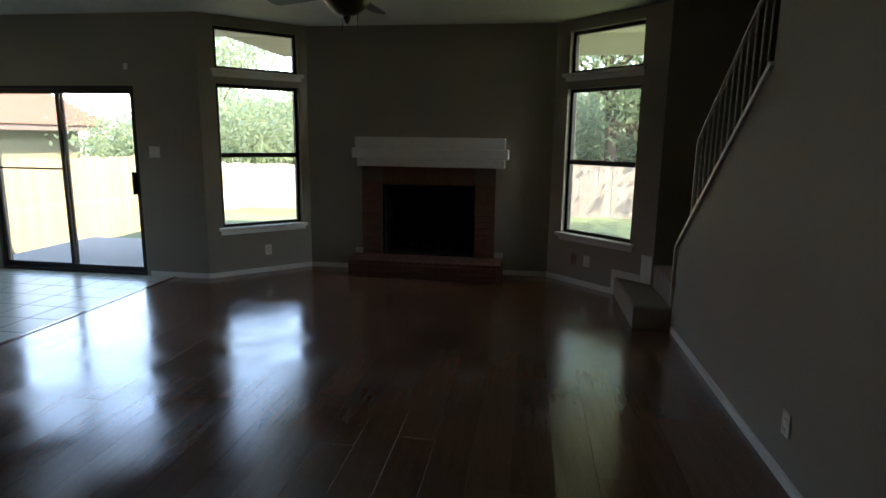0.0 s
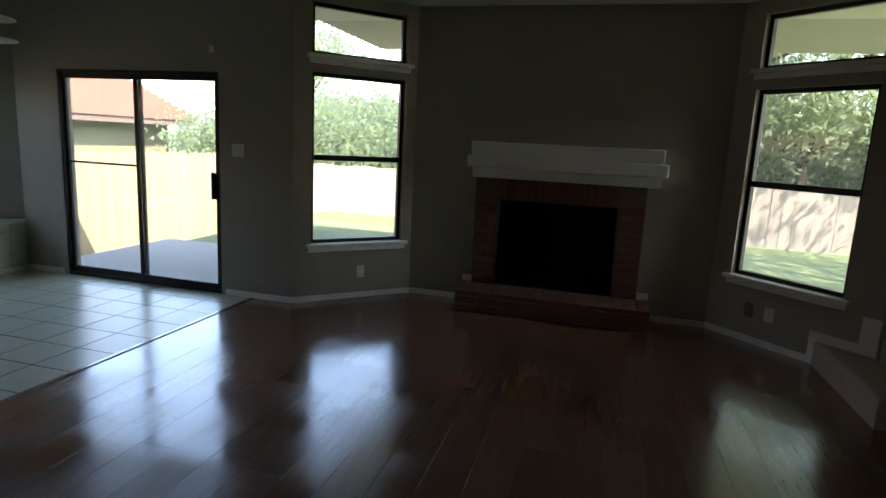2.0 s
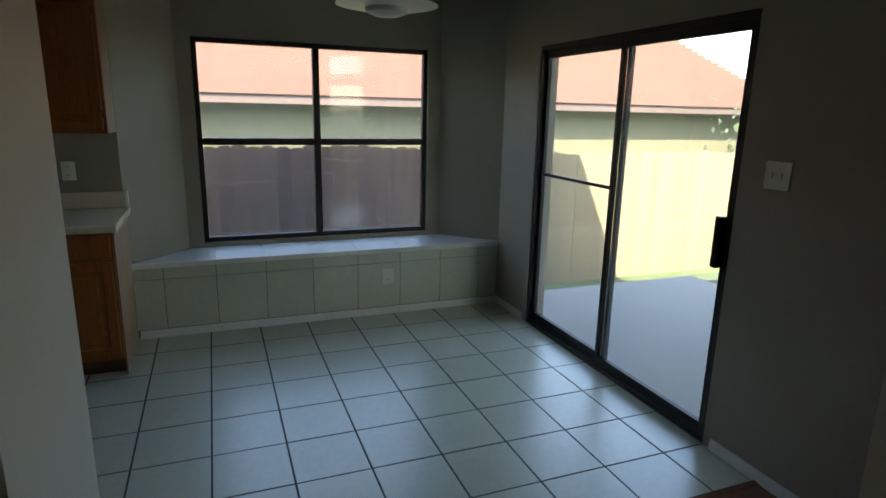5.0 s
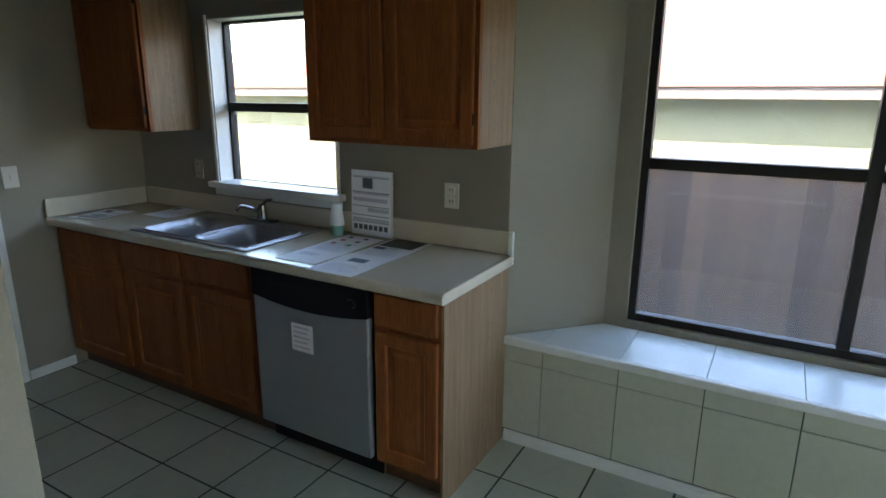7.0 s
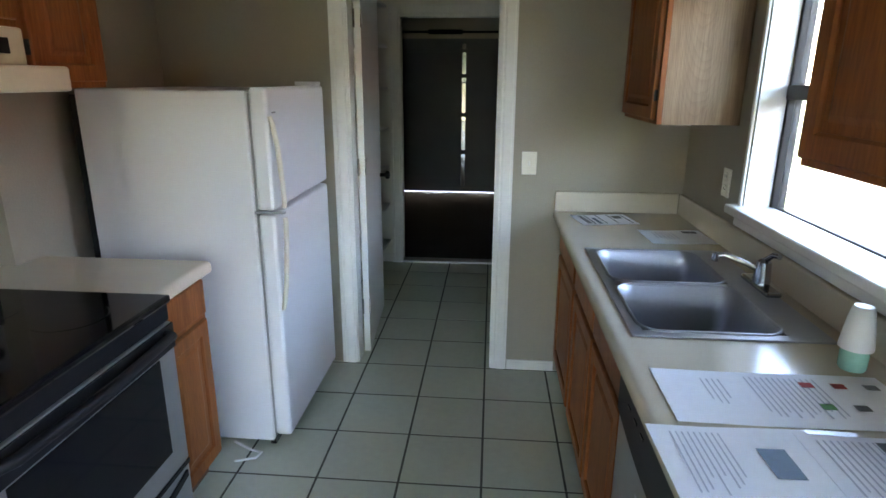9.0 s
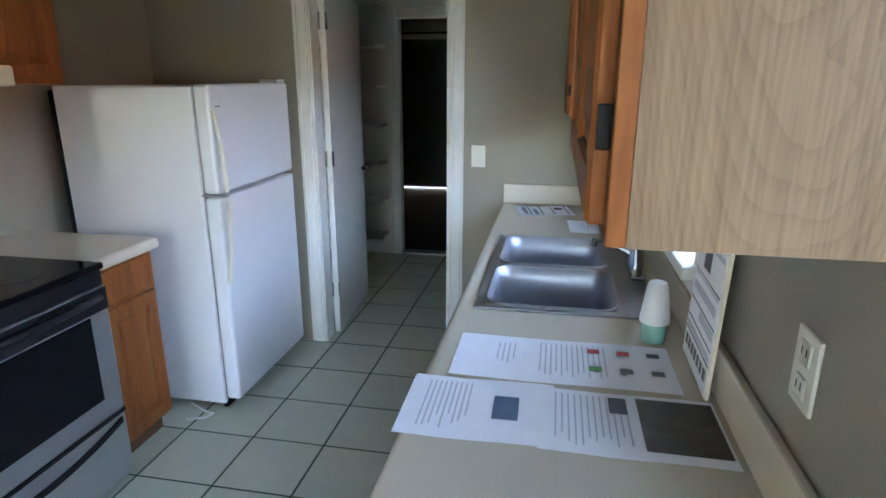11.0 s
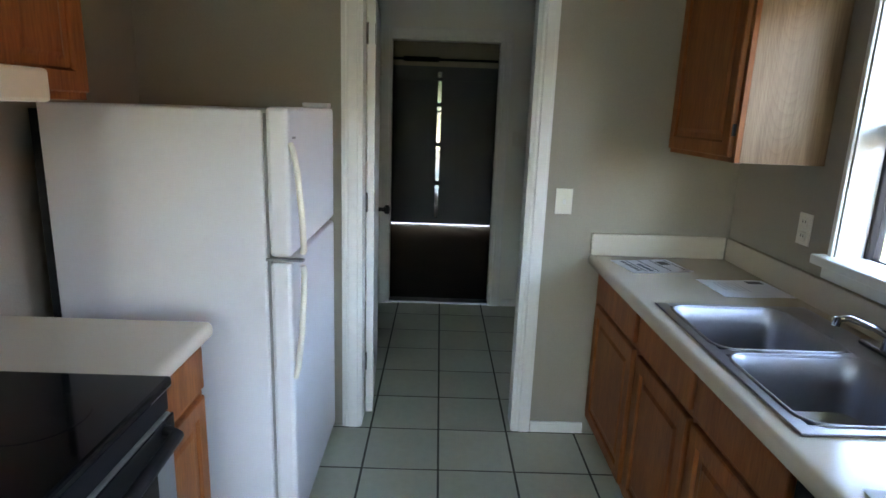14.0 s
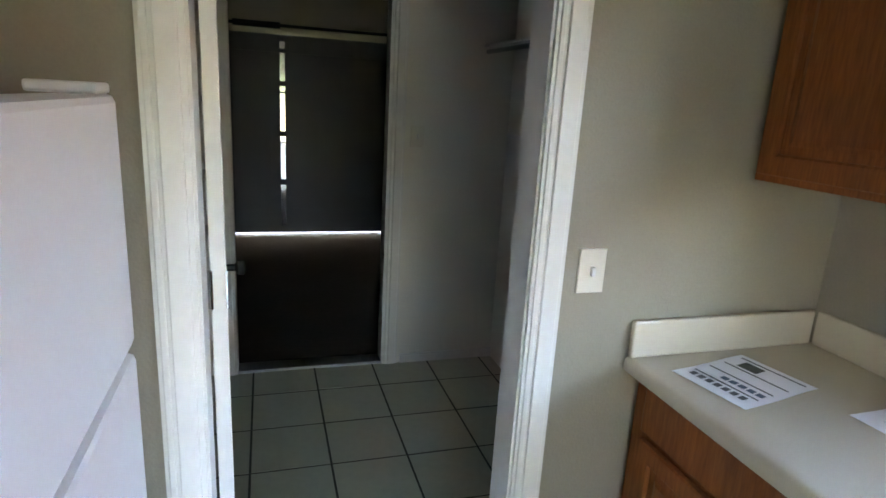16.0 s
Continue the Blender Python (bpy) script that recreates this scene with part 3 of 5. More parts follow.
B_FLAT = brick_mesh("brick", 0.2, 0.02, 0.06)
B_HALF = brick_mesh("brick", 0.098, 0.02, 0.06)
B_SOLDIER = brick_mesh("brick", 0.06, 0.02, 0.19)
B_TOP = brick_mesh("brick", 0.098, 0.2, 0.035)
for i in range(14):
    z = 0.215 + i * 0.07
    if z > 1.02:
        break
    for xa in (2.90, 4.20):
        if i % 2:
            place_piece("brick", B_FLAT, (xa + 0.11, 10.783, z), fp)
        else:
            place_piece("brick", B_HALF, (xa + 0.056, 10.783, z), fp)
            place_piece("brick", B_HALF, (xa + 0.166, 10.783, z), fp)
for i in range(16):
    place_piece("brick", B_SOLDIER, (3.17 + i * 0.066, 10.783, 1.1), fp)
for i in range(16):
    place_piece("brick", B_TOP, (2.90 + i * 0.1045, 10.49, 0.17), fp)
    place_piece("brick", B_TOP, (2.90 + i * 0.1045, 10.695, 0.17), fp)
for row in range(2):
    for i in range(8):
        place_piece("brick", B_FLAT, (2.945 + i * 0.205 - (0.0 if row else 0.0), 10.395, 0.04 + row * 0.075), fp)
for x in (2.865, 4.475):
    box("hearth_baseboard", x - 0.05, x + 0.05, 10.78, 10.797, 0.19, 0.25, M_TRIM, fp, 0.003, "short white baseboard above the hearth")

mantel = thing("mantelpiece", (3.66, 10.7, 1.2), "white painted wooden box mantel above the brick surround", "mantel")
bm = bmesh.new()
bx(bm, 2.89, 4.52, 10.62, 10.799, 1.20, 1.29, 0.006)
part("lower_board", bm, M_TRIM, mantel)
bm = bmesh.new()
bx(bm, 2.84, 4.56, 10.59, 10.799, 1.291, 1.40, 0.01)
part("middle_moulding", bm, M_TRIM, mantel)
bm = bmesh.new()
bx(bm, 2.87, 4.52, 10.61, 10.799, 1.401, 1.52, 0.008)
part("upper_board", bm, M_TRIM, mantel)

# ---- stairs behind the sloped wall ----
def prism(bm, poly, x0, x1):
    a = [bm.verts.new((x0, y, z)) for y, z in poly]
    b = [bm.verts.new((x1, y, z)) for y, z in poly]
    bm.faces.new(a)
    bm.faces.new(b[::-1])
    for i in range(len(poly)):
        j = (i + 1) % len(poly)
        bm.faces.new((a[i], b[i], b[j], a[j]))


SY0, SZ0, SLOPE = 9.03, 0.68, 0.785
bm = bmesh.new()
prism(bm, [(SY0, 0), (SY0, SZ0), (7.51, SZ0 + SLOPE * (SY0 - 7.51)), (7.51, H), (2.5, H), (2.5, 0)], XE, XE + 0.11)
tagged(part("wall_stair", bm, M_WALL), "greige wall with a sloped top below the stair rail", "wall", kind="structure")
cap = tagged(new("stair_wall_cap"), "white wooden cap on the sloped stair wall", "trim", kind="structure")
bm = bmesh.new()
for a, b in (((SY0 + 0.015, 0.2), (SY0 + 0.015, SZ0 + 0.012)), ((SY0 + 0.015, SZ0 + 0.012), (7.512, SZ0 + SLOPE * (SY0 + 0.015 - 7.512) + 0.012))):
    va, vb = Vector((0, *a)), Vector((0, *b))
    d = (vb - va).normalized()
    n = Vector((0, -d.z, d.y))
    q = [va - n * 0.014, va + n * 0.014, vb + n * 0.014, vb - n * 0.014]
    prism(bm, [(v.y, v.z) for v in q], XE - 0.02, XE + 0.13)
part("cap_board", bm, M_TRIM, cap)
rail = thing("stair_railing", (XE + 0.055, SY0, SZ0), "white metal stair railing with thin balusters", "railing")
RZ = 0.76
xr = XE + 0.055
bm = bmesh.new()
zt_ = SZ0 + SLOPE * (SY0 - 7.51)
tube(bm, [(xr, SY0 - 0.1, SZ0 + SLOPE * 0.1 + RZ), (xr, 7.35, SZ0 + SLOPE * (SY0 - 7.35) + RZ - 0.03)], 0.011)
part("top_rail", bm, M_TRIM, rail)
bm = bmesh.new()
tube(bm, [(xr, SY0 - 0.1, SZ0 + SLOPE * 0.1 + 0.1), (xr, 7.53, zt_ + 0.09)], 0.008)
part("bottom_rail", bm, M_TRIM, rail)
for i in range(14):
    y = SY0 - 0.1 - i * 0.108
    z = SZ0 + SLOPE * (SY0 - y)
    bm = bmesh.new()
    r = 0.009 if i == 0 else 0.0042
    bx(bm, xr - r, xr + r, y - r, y + r, z + (0.0 if i == 0 else 0.08), z + RZ)
    part("newel_post" if i == 0 else "baluster", bm, M_TRIM, rail)

stairs = thing("carpeted_stairs", (5.9, 9.4, 0), "beige carpeted stair steps with rounded nosings", "stairs")
bm = bmesh.new()
lo = [bm.verts.new((x, y, 0.0)) for x, y in ((5.66, 9.05), (5.96, 9.05), (5.96, 9.84), (5.66, 10.13))]
hi = [bm.verts.new((v.co.x, v.co.y, 0.19)) for v in lo]
bm.faces.new(lo[::-1])
top = bm.faces.new(hi)
for i in range(4):
    bm.faces.new((lo[i], lo[(i + 1) % 4], hi[(i + 1) % 4], hi[i]))
bmesh.ops.bevel(bm, geom=list(top.edges), offset=0.025, segments=3, affect="EDGES", profile=0.5)
part("step", bm, M_CARPET, stairs)
bm = bmesh.new()
bx(bm, 5.962, 6.99, 9.05, 9.85, 0.0, 0.38, 0.025)
part("step", bm, M_CARPET, stairs)
for i in range(10):
    y = 9.03 - i * 0.235
    bm = bmesh.new()
    bx(bm, XE + 0.115, 6.99, y - 0.27, y, 0.38 + (i) * 0.19, 0.38 + (i + 1) * 0.19, 0.02)
    part("step", bm, M_CARPET, stairs)
strim = thing("stair_skirt", (5.8, 10.0, 0.2), "white stepped skirt board beside the stairs", "trim")
sm = line_frame((5.64, 10.18), BR1)
box("skirt_board", 0.0, 0.33, -0.014, -0.001, 0.0, 0.25, M_TRIM, strim, 0.003, "", sm)
box("skirt_board", 0.331, 0.45, -0.014, -0.001, 0.0, 0.45, M_TRIM, strim, 0.003, "", sm)

# ---- window bench in the dining bay ----
bench = thing("window_bench", (XW, 8.6, 0), "built-in window bench with tiled front and white tiled seat", "bench")
bm = bmesh.new()
lo = [bm.verts.new((x, y, 0.0)) for x, y in ((XW + 0.002, 7.275), (XW + 0.002, 9.96), (XA + 0.003, 9.575), (XA + 0.003, 7.625))]
hi = [bm.verts.new((v.co.x, v.co.y, 0.49)) for v in lo]
bm.faces.new(lo)
bm.faces.new(hi)
for i in range(4):
    bm.faces.new((lo[i], lo[(i + 1) % 4], hi[(i + 1) % 4], hi[i]))
part("core", bm, M_GROUT, bench)
ys = [7.275] + [7.46 + 0.333 * k for k in range(8)]
ys = [y for y in ys if y < 9.9] + [9.96]


def bench_depth(y):
    deep = XW - XA - 0.005
    if y < 7.625:
        return (y - 7.275) / 0.35 * deep
    if y > 9.575:
        return (9.96 - y) / 0.385 * deep
    return deep


for a, b in zip(ys, ys[1:]):
    for z0, z1 in ((0.058, 0.405), (0.409, 0.488)):
        box("front_tile", XW + 0.0025, XW + 0.012, a + 0.002, b - 0.002, z0, z1, M_TILE, bench, 0.0015)
    bm = bmesh.new()
    pts = [(XW - 0.002, a + 0.0015), (XW - 0.002, b - 0.0015)]
    back = [(XW - bench_depth(y) + 0.004, y) for y in sorted([a + 0.0015, b - 0.0015] + [y for y in (7.625, 9.575) if a < y < b], reverse=True)]
    lo = [bm.verts.new((x, y, 0.4905)) for x, y in pts + back]
    hi = [bm.verts.new((x, y, 0.524)) for x, y in pts + back]
    bm.faces.new(lo)
    bm.faces.new(hi)
    for i in range(len(lo)):
        j = (i + 1) % len(lo)
        bm.faces.new((lo[i], lo[j], hi[j], hi[i]))
    part("seat_tile", bm, M_SEAT, bench)
box("seat_nosing", XW - 0.001, XW + 0.03, 7.275, 9.96, 0.489, 0.526, M_TRIM, bench, 0.006, "white bench edge moulding")

# ---- cabinets ----
def panel_door(name, parent, axis_x, face, y0, y1, z0, z1, out, label="", panel=True):
    """A framed cabinet door on the plane x = face; out: +1 or -1, the way it faces."""
    bm = bmesh.new()
    w, t = 0.055, 0.019

    def b(a0, a1, c0, c1, d0, d1, bev=0.003):
        x0, x1 = sorted((face + out * d0, face + out * d1))
        bx(bm, x0, x1, a0, a1, c0, c1, bev)
    if not panel:
        b(y0, y1, z0, z1, 0.001, t, 0.005)
        return part(name, bm, M_OAK, parent, label)
    rings = []
    for ins, d in ((0.0, 0.001), (0.0, 0.015), (0.004, t), (w - 0.006, t), (w, 0.013), (w, 0.001)):
        rings.append([bm.verts.new((face + out * d, y, z)) for y, z in ((y0 + ins, z0 + ins), (y1 - ins, z0 + ins), (y1 - ins, z1 - ins), (y0 + ins, z1 - ins))])
    for p, q in zip(rings, rings[1:] + rings[:1]):
        for i in range(4):
            bm.faces.new((p[i], p[(i + 1) % 4], q[(i + 1) % 4], q[i]))
    ob = part(name, bm, M_OAK, parent, label)
    bm = bmesh.new()
    rings = []
    for ins, d in ((0.0, 0.002), (0.0, 0.009), (0.02, 0.0095), (0.034, 0.015)):
        a0, a1, c0, c1 = y0 + w + ins, y1 - w - ins, z0 + w + ins, z1 - w - ins
        rings.append([bm.verts.new((face + out * d, y, z)) for y, z in ((a0, c0), (a1, c0), (a1, c1), (a0, c1))])
    for p, q in zip(rings, rings[1:]):
        for i in range(4):
            bm.faces.new((p[i], p[(i + 1) % 4], q[(i + 1) % 4], q[i]))
    bm.faces.new(rings[-1])
    bm.faces.new(rings[0])
    part("panel", bm, M_OAK, ob)
    return ob


def base_unit(y0, y1, doors, face, back, out, label, top=0.862):
    c = thing("base_cabinet", ((face + back) / 2, (y0 + y1) / 2, 0), label, "cabinet", "kitchen cabinets")
    xa, xb = sorted((face, back))
    box("carcass", xa, xb, y0, y1, 0.10, top, M_OAK, c)
    if top < 0.86:
        x_0, x_1 = sorted((face, face - out * 0.02))
        box("face_rail", x_0, x_1, y0, y1, top, 0.862, M_OAK, c)
    xa, xb = sorted((face - out * 0.06, back))
    box("toe_kick", xa, xb, y0, y1, 0.001, 0.099, M_OAK_DARK, c)
    n = len(doors)
    for a, b in doors:
        panel_door("drawer_front", c, 0, face, a + 0.012, b - 0.012, 0.715, 0.845, out, panel=False)
        panel_door("door", c, 0, face, a + 0.012, b - 0.012, 0.125, 0.69, out)
    return c


FX = -1.0
base_unit(4.725, 5.338, [(4.77, 5.325)], FX, XW + 0.004, 1, "honey oak base cabinet with drawer and panelled door")
base_unit(5.34, 6.318, [(5.352, 5.822), (5.822, 6.29)], FX, XW + 0.004, 1, "honey oak sink cabinet with two panelled doors", 0.70)
cu = base_unit(6.962, 7.268, [(6.962, 7.268)], FX, XW + 0.004, 1, "narrow honey oak end cabinet with pale side panel")
box("end_panel", XW + 0.004, FX, 7.269, 7.279, 0.0, 0.862, M_OAK_PALE, cu, 0.001, "pale oak veneer end panel")
# on the hatch side
HX = 0.44
base_unit(5.735, 6.07, [(5.745, 6.07)], HX, 1.055, -1, "honey oak base cabinet between refrigerator and stove")
base_unit(6.875, 7.215, [(6.875, 7.215)], HX, 1.055, -1, "honey oak base cabinet beside the stove")

dwm = thing("dishwasher", (-1.3, 6.64, 0), "stainless dishwasher with black control panel under the worktop", "dishwasher")
box("body", XW + 0.06, -1.005, 6.322, 6.955, 0.10, 0.86, M_BLACK, dwm)
box("front_panel", -1.004, -0.97, 6.325, 6.952, 0.115, 0.735, M_STEEL_PLAIN, dwm, 0.008, "brushed stainless front panel")
bm = bmesh.new()
n = 12
prof = []
for i in range(n + 1):
    y = 6.325 + (6.952 - 6.325) * i / n
    prof.append((y, 0.737 - 0.03 * (1 - ((2 * i / n) - 1) ** 2)))
lo = [bm.verts.new((-0.965, y, z)) for y, z in prof] + [bm.verts.new((-0.965, 6.952, 0.855)), bm.verts.new((-0.965, 6.325, 0.855))]
hi = [bm.verts.new((-1.004, v.co.y, v.co.z)) for v in lo]
bm.faces.new(lo)
bm.faces.new(hi)
for i in range(len(lo)):
    j = (i + 1) % len(lo)
    bm.faces.new((lo[i], lo[j], hi[j], hi[i]))
part("control_panel", bm, M_PANEL, dwm, "satin black curved control panel")
for y in (6.43, 6.49, 6.55):
    box("button", -0.965, -0.962, y, y + 0.025, 0.80, 0.807, M_BLACK, dwm, 0.001)
bm = bmesh.new()
lathe(bm, [(0.02, 0), (0.018, 0.012)], (0, 0, 0), 16)
bm.transform(Matrix.Translation((-0.965, 6.88, 0.79)) @ Matrix.Rotation(radians(90), 4, "Y"))
part("dial", bm, M_BLACK, dwm)
box("toe_kick", -1.06, -1.05, 6.322, 6.955, 0.001, 0.1, M_BLACK, dwm)
note = thing("dishwasher_note", (-0.967, 6.605, 0.58), "white paper note taped to the dishwasher front", "paper")
box("sheet", -0.969, -0.9678, 6.545, 6.665, 0.52, 0.645, M_PAPER, note, 0, "", Matrix.Translation((0, 0, 0)))
for k in range(5):
    box("text_bar", -0.9677, -0.9672, 6.557, 6.645 - 0.012 * (k % 2), 0.625 - k * 0.022, 0.631 - k * 0.022, M_INK_PALE, note)

# ---- worktop with the sink cut-out ----
SX0, SX1, SY0_, SY1_ = -1.515, -1.0, 5.425, 6.262
def roll(bm, x, z, y0, y1, out):
    """Rounded front edge of a worktop, running along y and bulging towards out."""
    prof = [(0.0, 0.0), (0.010, -0.0004), (0.017, -0.003), (0.0225, -0.009), (0.0245, -0.017), (0.0245, -0.033), (0.021, -0.041), (0.012, -0.043), (0.0, -0.043)]
    a = [bm.verts.new((x + out * px, y0, z + pz)) for px, pz in prof]
    b = [bm.verts.new((x + out * px, y1, z + pz)) for px, pz in prof]
    bm.faces.new(a)
    bm.faces.new(b[::-1])
    for i in range(len(prof)):
        j = (i + 1) % len(prof)
        bm.faces.new((a[i], b[i], b[j], a[j]))


ct = thing("worktop", (-1.3, 6, 0.87), "almond laminate worktop with rolled front edge and backsplash", "worktop")
bm = bmesh.new()
z0, z1 = 0.865, 0.905
outer = ((XW + 0.002, 4.722), (-0.97, 4.722), (-0.97, 7.28), (XW + 0.002, 7.28))
inner = ((SX0 + 0.02, SY0_ + 0.02), (SX1 - 0.02, SY0_ + 0.02), (SX1 - 0.02, SY1_ - 0.02), (SX0 + 0.02, SY1_ - 0.02))
rg = [[bm.verts.new((x, y, z)) for x, y in loop] for z in (z0, z1) for loop in (outer, inner)]
for p, q in ((rg[0], rg[1]), (rg[2], rg[3]), (rg[0], rg[2]), (rg[1], rg[3])):
    for i in range(4):
        bm.faces.new((p[i], p[(i + 1) % 4], q[(i + 1) % 4], q[i]))
part("top", bm, M_LAM, ct)
bm = bmesh.new()
roll(bm, -0.9701, 0.9051, 4.722, 7.3, 1)
bx(bm, XW + 0.002, -0.971, 7.2801, 7.301, 0.862, 0.9051, 0.0015)
part("rolled_edge", bm, M_LAM, ct, "", True)
box("backsplash", XW + 0.002, XW + 0.022, 4.745, 7.28, 0.906, 1.01, M_LAM, ct, 0.006)
box("side_splash", XW + 0.022, -0.95, 4.723, 4.743, 0.906, 1.01, M_LAM, ct, 0.006)
box("end_splash", XW + 0.002, XW + 0.024, 7.28, 7.301, 0.862, 1.012, M_TRIM, ct, 0.004)

sink = thing("kitchen_sink", (-1.3, 5.77, 0.9), "stainless steel double bowl sink set in the worktop", "sink")
bm = bmesh.new()
YD = 5.843
holes = ((SX0 + 0.11, SX1 - 0.035, SY0_ + 0.035, YD - 0.018), (SX0 + 0.11, SX1 - 0.035, YD + 0.018, SY1_ - 0.035))
za, zb = 0.9065, 0.9125
bx(bm, SX0, holes[0][0], SY0_, SY1_, za, zb, 0.002)
bx(bm, holes[0][1], SX1, SY0_, SY1_, za, zb, 0.002)
for a, b in ((SY0_, holes[0][2]), (holes[0][3], holes[1][2]), (holes[1][3], SY1_)):
    bx(bm, holes[0][0] - 0.001, holes[0][1] + 0.001, a, b, za, zb, 0.002)
part("rim", bm, M_STEEL, sink)
for hx0, hx1, hy0, hy1 in holes:
    bm = bmesh.new()
    rings = []
    for inset, z in ((-0.004, 0.913), (0.004, 0.905), (0.012, 0.86), (0.02, 0.76), (0.05, 0.735), (0.12, 0.732)):
        ring = []
        r = 0.06
        for cx, cy, a0 in ((hx1 - r, hy1 - r, 0), (hx0 + r, hy1 - r, 90), (hx0 + r, hy0 + r, 180), (hx1 - r, hy0 + r, 270)):
            for k in range(5):
                a = radians(a0 + k * 22.5)
                rr = max(0.012, r - inset)
                ring.append(bm.verts.new((cx + rr * math.cos(a) - math.copysign(max(0, inset - r + 0.012), cx - (hx0 + hx1) / 2), cy + rr * math.sin(a) - math.copysign(max(0, inset - r + 0.012), cy - (hy0 + hy1) / 2), z)))
        rings.append(ring)
    for a, b in zip(rings, rings[1:]):
        for i in range(20):
            bm.faces.new((a[i], a[(i + 1) % 20], b[(i + 1) % 20], b[i]))
    bm.faces.new(rings[-1])
    bowl = part("bowl", bm, M_STEEL, sink, "", True)
    bm = bmesh.new()
    edge = []
    for cx, cy, a0 in ((hx1 - 0.056, hy1 - 0.056, 0), (hx0 + 0.056, hy1 - 0.056, 90), (hx0 + 0.056, hy0 + 0.056, 180), (hx1 - 0.056, hy0 + 0.056, 270)):
        edge += [Vector((cx + 0.062 * math.cos(radians(a0 + k * 18)), cy + 0.062 * math.sin(radians(a0 + k * 18)), 0.9125)) for k in range(6)]
    tube(bm, edge + edge[:1], 0.005)
    part("bowl_bead", bm, M_STEEL, bowl, "", True)
    bm = bmesh.new()
    lathe(bm, [(0.042, 0), (0.042, 0.003), (0.03, 0.004), (0.028, 0.001)], ((hx0 + hx1) / 2, (hy0 + hy1) / 2, 0.7325), 18)
    part("drain", bm, M_CHROME, bowl, "", True)

fau = thing("kitchen_faucet", (-1.495, 5.85, 0.912), "chrome single lever kitchen faucet behind the sink", "faucet")
bm = bmesh.new()
bx(bm, -1.518, -1.47, 5.75, 5.95, 0.9128, 0.93, 0.007)
part("base_plate", bm, M_CHROME, fau)
bm = bmesh.new()
lathe(bm, [(0.027, 0), (0.024, 0.04), (0.022, 0.07), (0.01, 0.08)], (-1.495, 5.85, 0.93), 18)
part("body", bm, M_CHROME, fau, "", True)
bm = bmesh.new()
tube(bm, [Vector((-1.495, 5.85, 0.965)), Vector((-1.445, 5.835, 0.99)), Vector((-1.385, 5.815, 1.01)), Vector((-1.36, 5.807, 1.005))], 0.0095)
cyl(bm, (-1.36, 5.807, 1.012), (-1.358, 5.806, 0.986), 0.011)
part("spout", bm, M_CHROME, fau, "", True)
bm = bmesh.new()
tube(bm, [Vector((-1.495, 5.85, 1.003)), Vector((-1.505, 5.88, 1.03)), Vector((-1.51, 5.91, 1.034))], 0.009)
part("lever", bm, M_CHROME, fau, "", True)

# ---- wall cabinets ----
def wall_unit(y0, y1, z0, z1, face, back, out, doors, label, pale=None):
    c = thing("wall_cabinet", (back, (y0 + y1) / 2, z0), label, "cabinet", "kitchen cabinets")
    xa, xb = sorted((face, back))
    box("carcass", xa, xb, y0, y1, z0, z1, M_OAK_PALE if pale else M_OAK, c, 0, "pale oak veneer sides")
    xa, xb = sorted((face, face + out * 0.02))
    bm = bmesh.new()
    bx(bm, xa, xb, y0, y0 + 0.03, z0, z1, 0.002)
    bx(bm, xa, xb, y1 - 0.03, y1, z0, z1, 0.002)
    bx(bm, xa, xb, y0 + 0.03, y1 - 0.03, z0, z0 + 0.03, 0.002)
    bx(bm, xa, xb, y0 + 0.03, y1 - 0.03, z1 - 0.03, z1, 0.002)
    for (a, b), (c2, d) in zip(doors, doors[1:]):
        bx(bm, xa, xb, b - 0.01, c2 + 0.01, z0 + 0.03, z1 - 0.03, 0.002)
    part("face_frame", bm, M_OAK, c)
    for k, (a, b) in enumerate(doors):
        dr = panel_door("door", c, 0, face + out * 0.02, a, b, z0 + 0.018, z1 - 0.018, out)
        hy = b if k == len(doors) - 1 else a
        for z in (z0 + 0.09, z1 - 0.12):
            xx = face + out * 0.02
            x_0, x_1 = sorted((xx, xx + out * 0.014))
            box("hinge", x_0, x_1, hy - 0.002, hy + 0.004, z, z + 0.042, M_BRASS, dr, 0.002, "dull dark hinge")
    return c


ZU0, ZU1 = 1.385, 2.15
wall_unit(6.43, 7.268, ZU0, ZU1, -1.28, XW + 0.003, 1, [(6.448, 6.842), (6.857, 7.25)], "honey oak wall cabinet with two panelled doors", True)
wall_unit(4.725, 5.3, ZU0, ZU1, -1.28, XW + 0.003, 1, [(4.745, 5.283)], "honey oak corner wall cabinet with pale veneered side", True)
wall_unit(5.79, 6.128, 1.52, 2.30, 0.68, 1.057, -1, [(5.805, 6.115)], "honey oak wall cabinet beside the range hood")
wall_unit(6.13, 6.86, 1.68, 2.30, 0.68, 1.057, -1, [(6.145, 6.49), (6.5, 6.845)], "honey oak wall cabinet above the range hood")

hood = thing("range_hood", (0.75, 6.42, 1.54), "almond range hood under the wall cabinet", "range hood")
bm = bmesh.new()
bx(bm, 0.64, 1.056, 6.14, 6.855, 1.58, 1.678, 0.006)
part("upper_box", bm, M_ALMOND, hood)
bm = bmesh.new()
bx(bm, 0.53, 1.056, 6.13, 6.86, 1.515, 1.58, 0.008)
part("canopy", bm, M_ALMOND, hood)
box("switch_panel", 0.634, 0.64, 6.2, 6.32, 1.61, 1.65, M_BLACK, hood, 0.002)

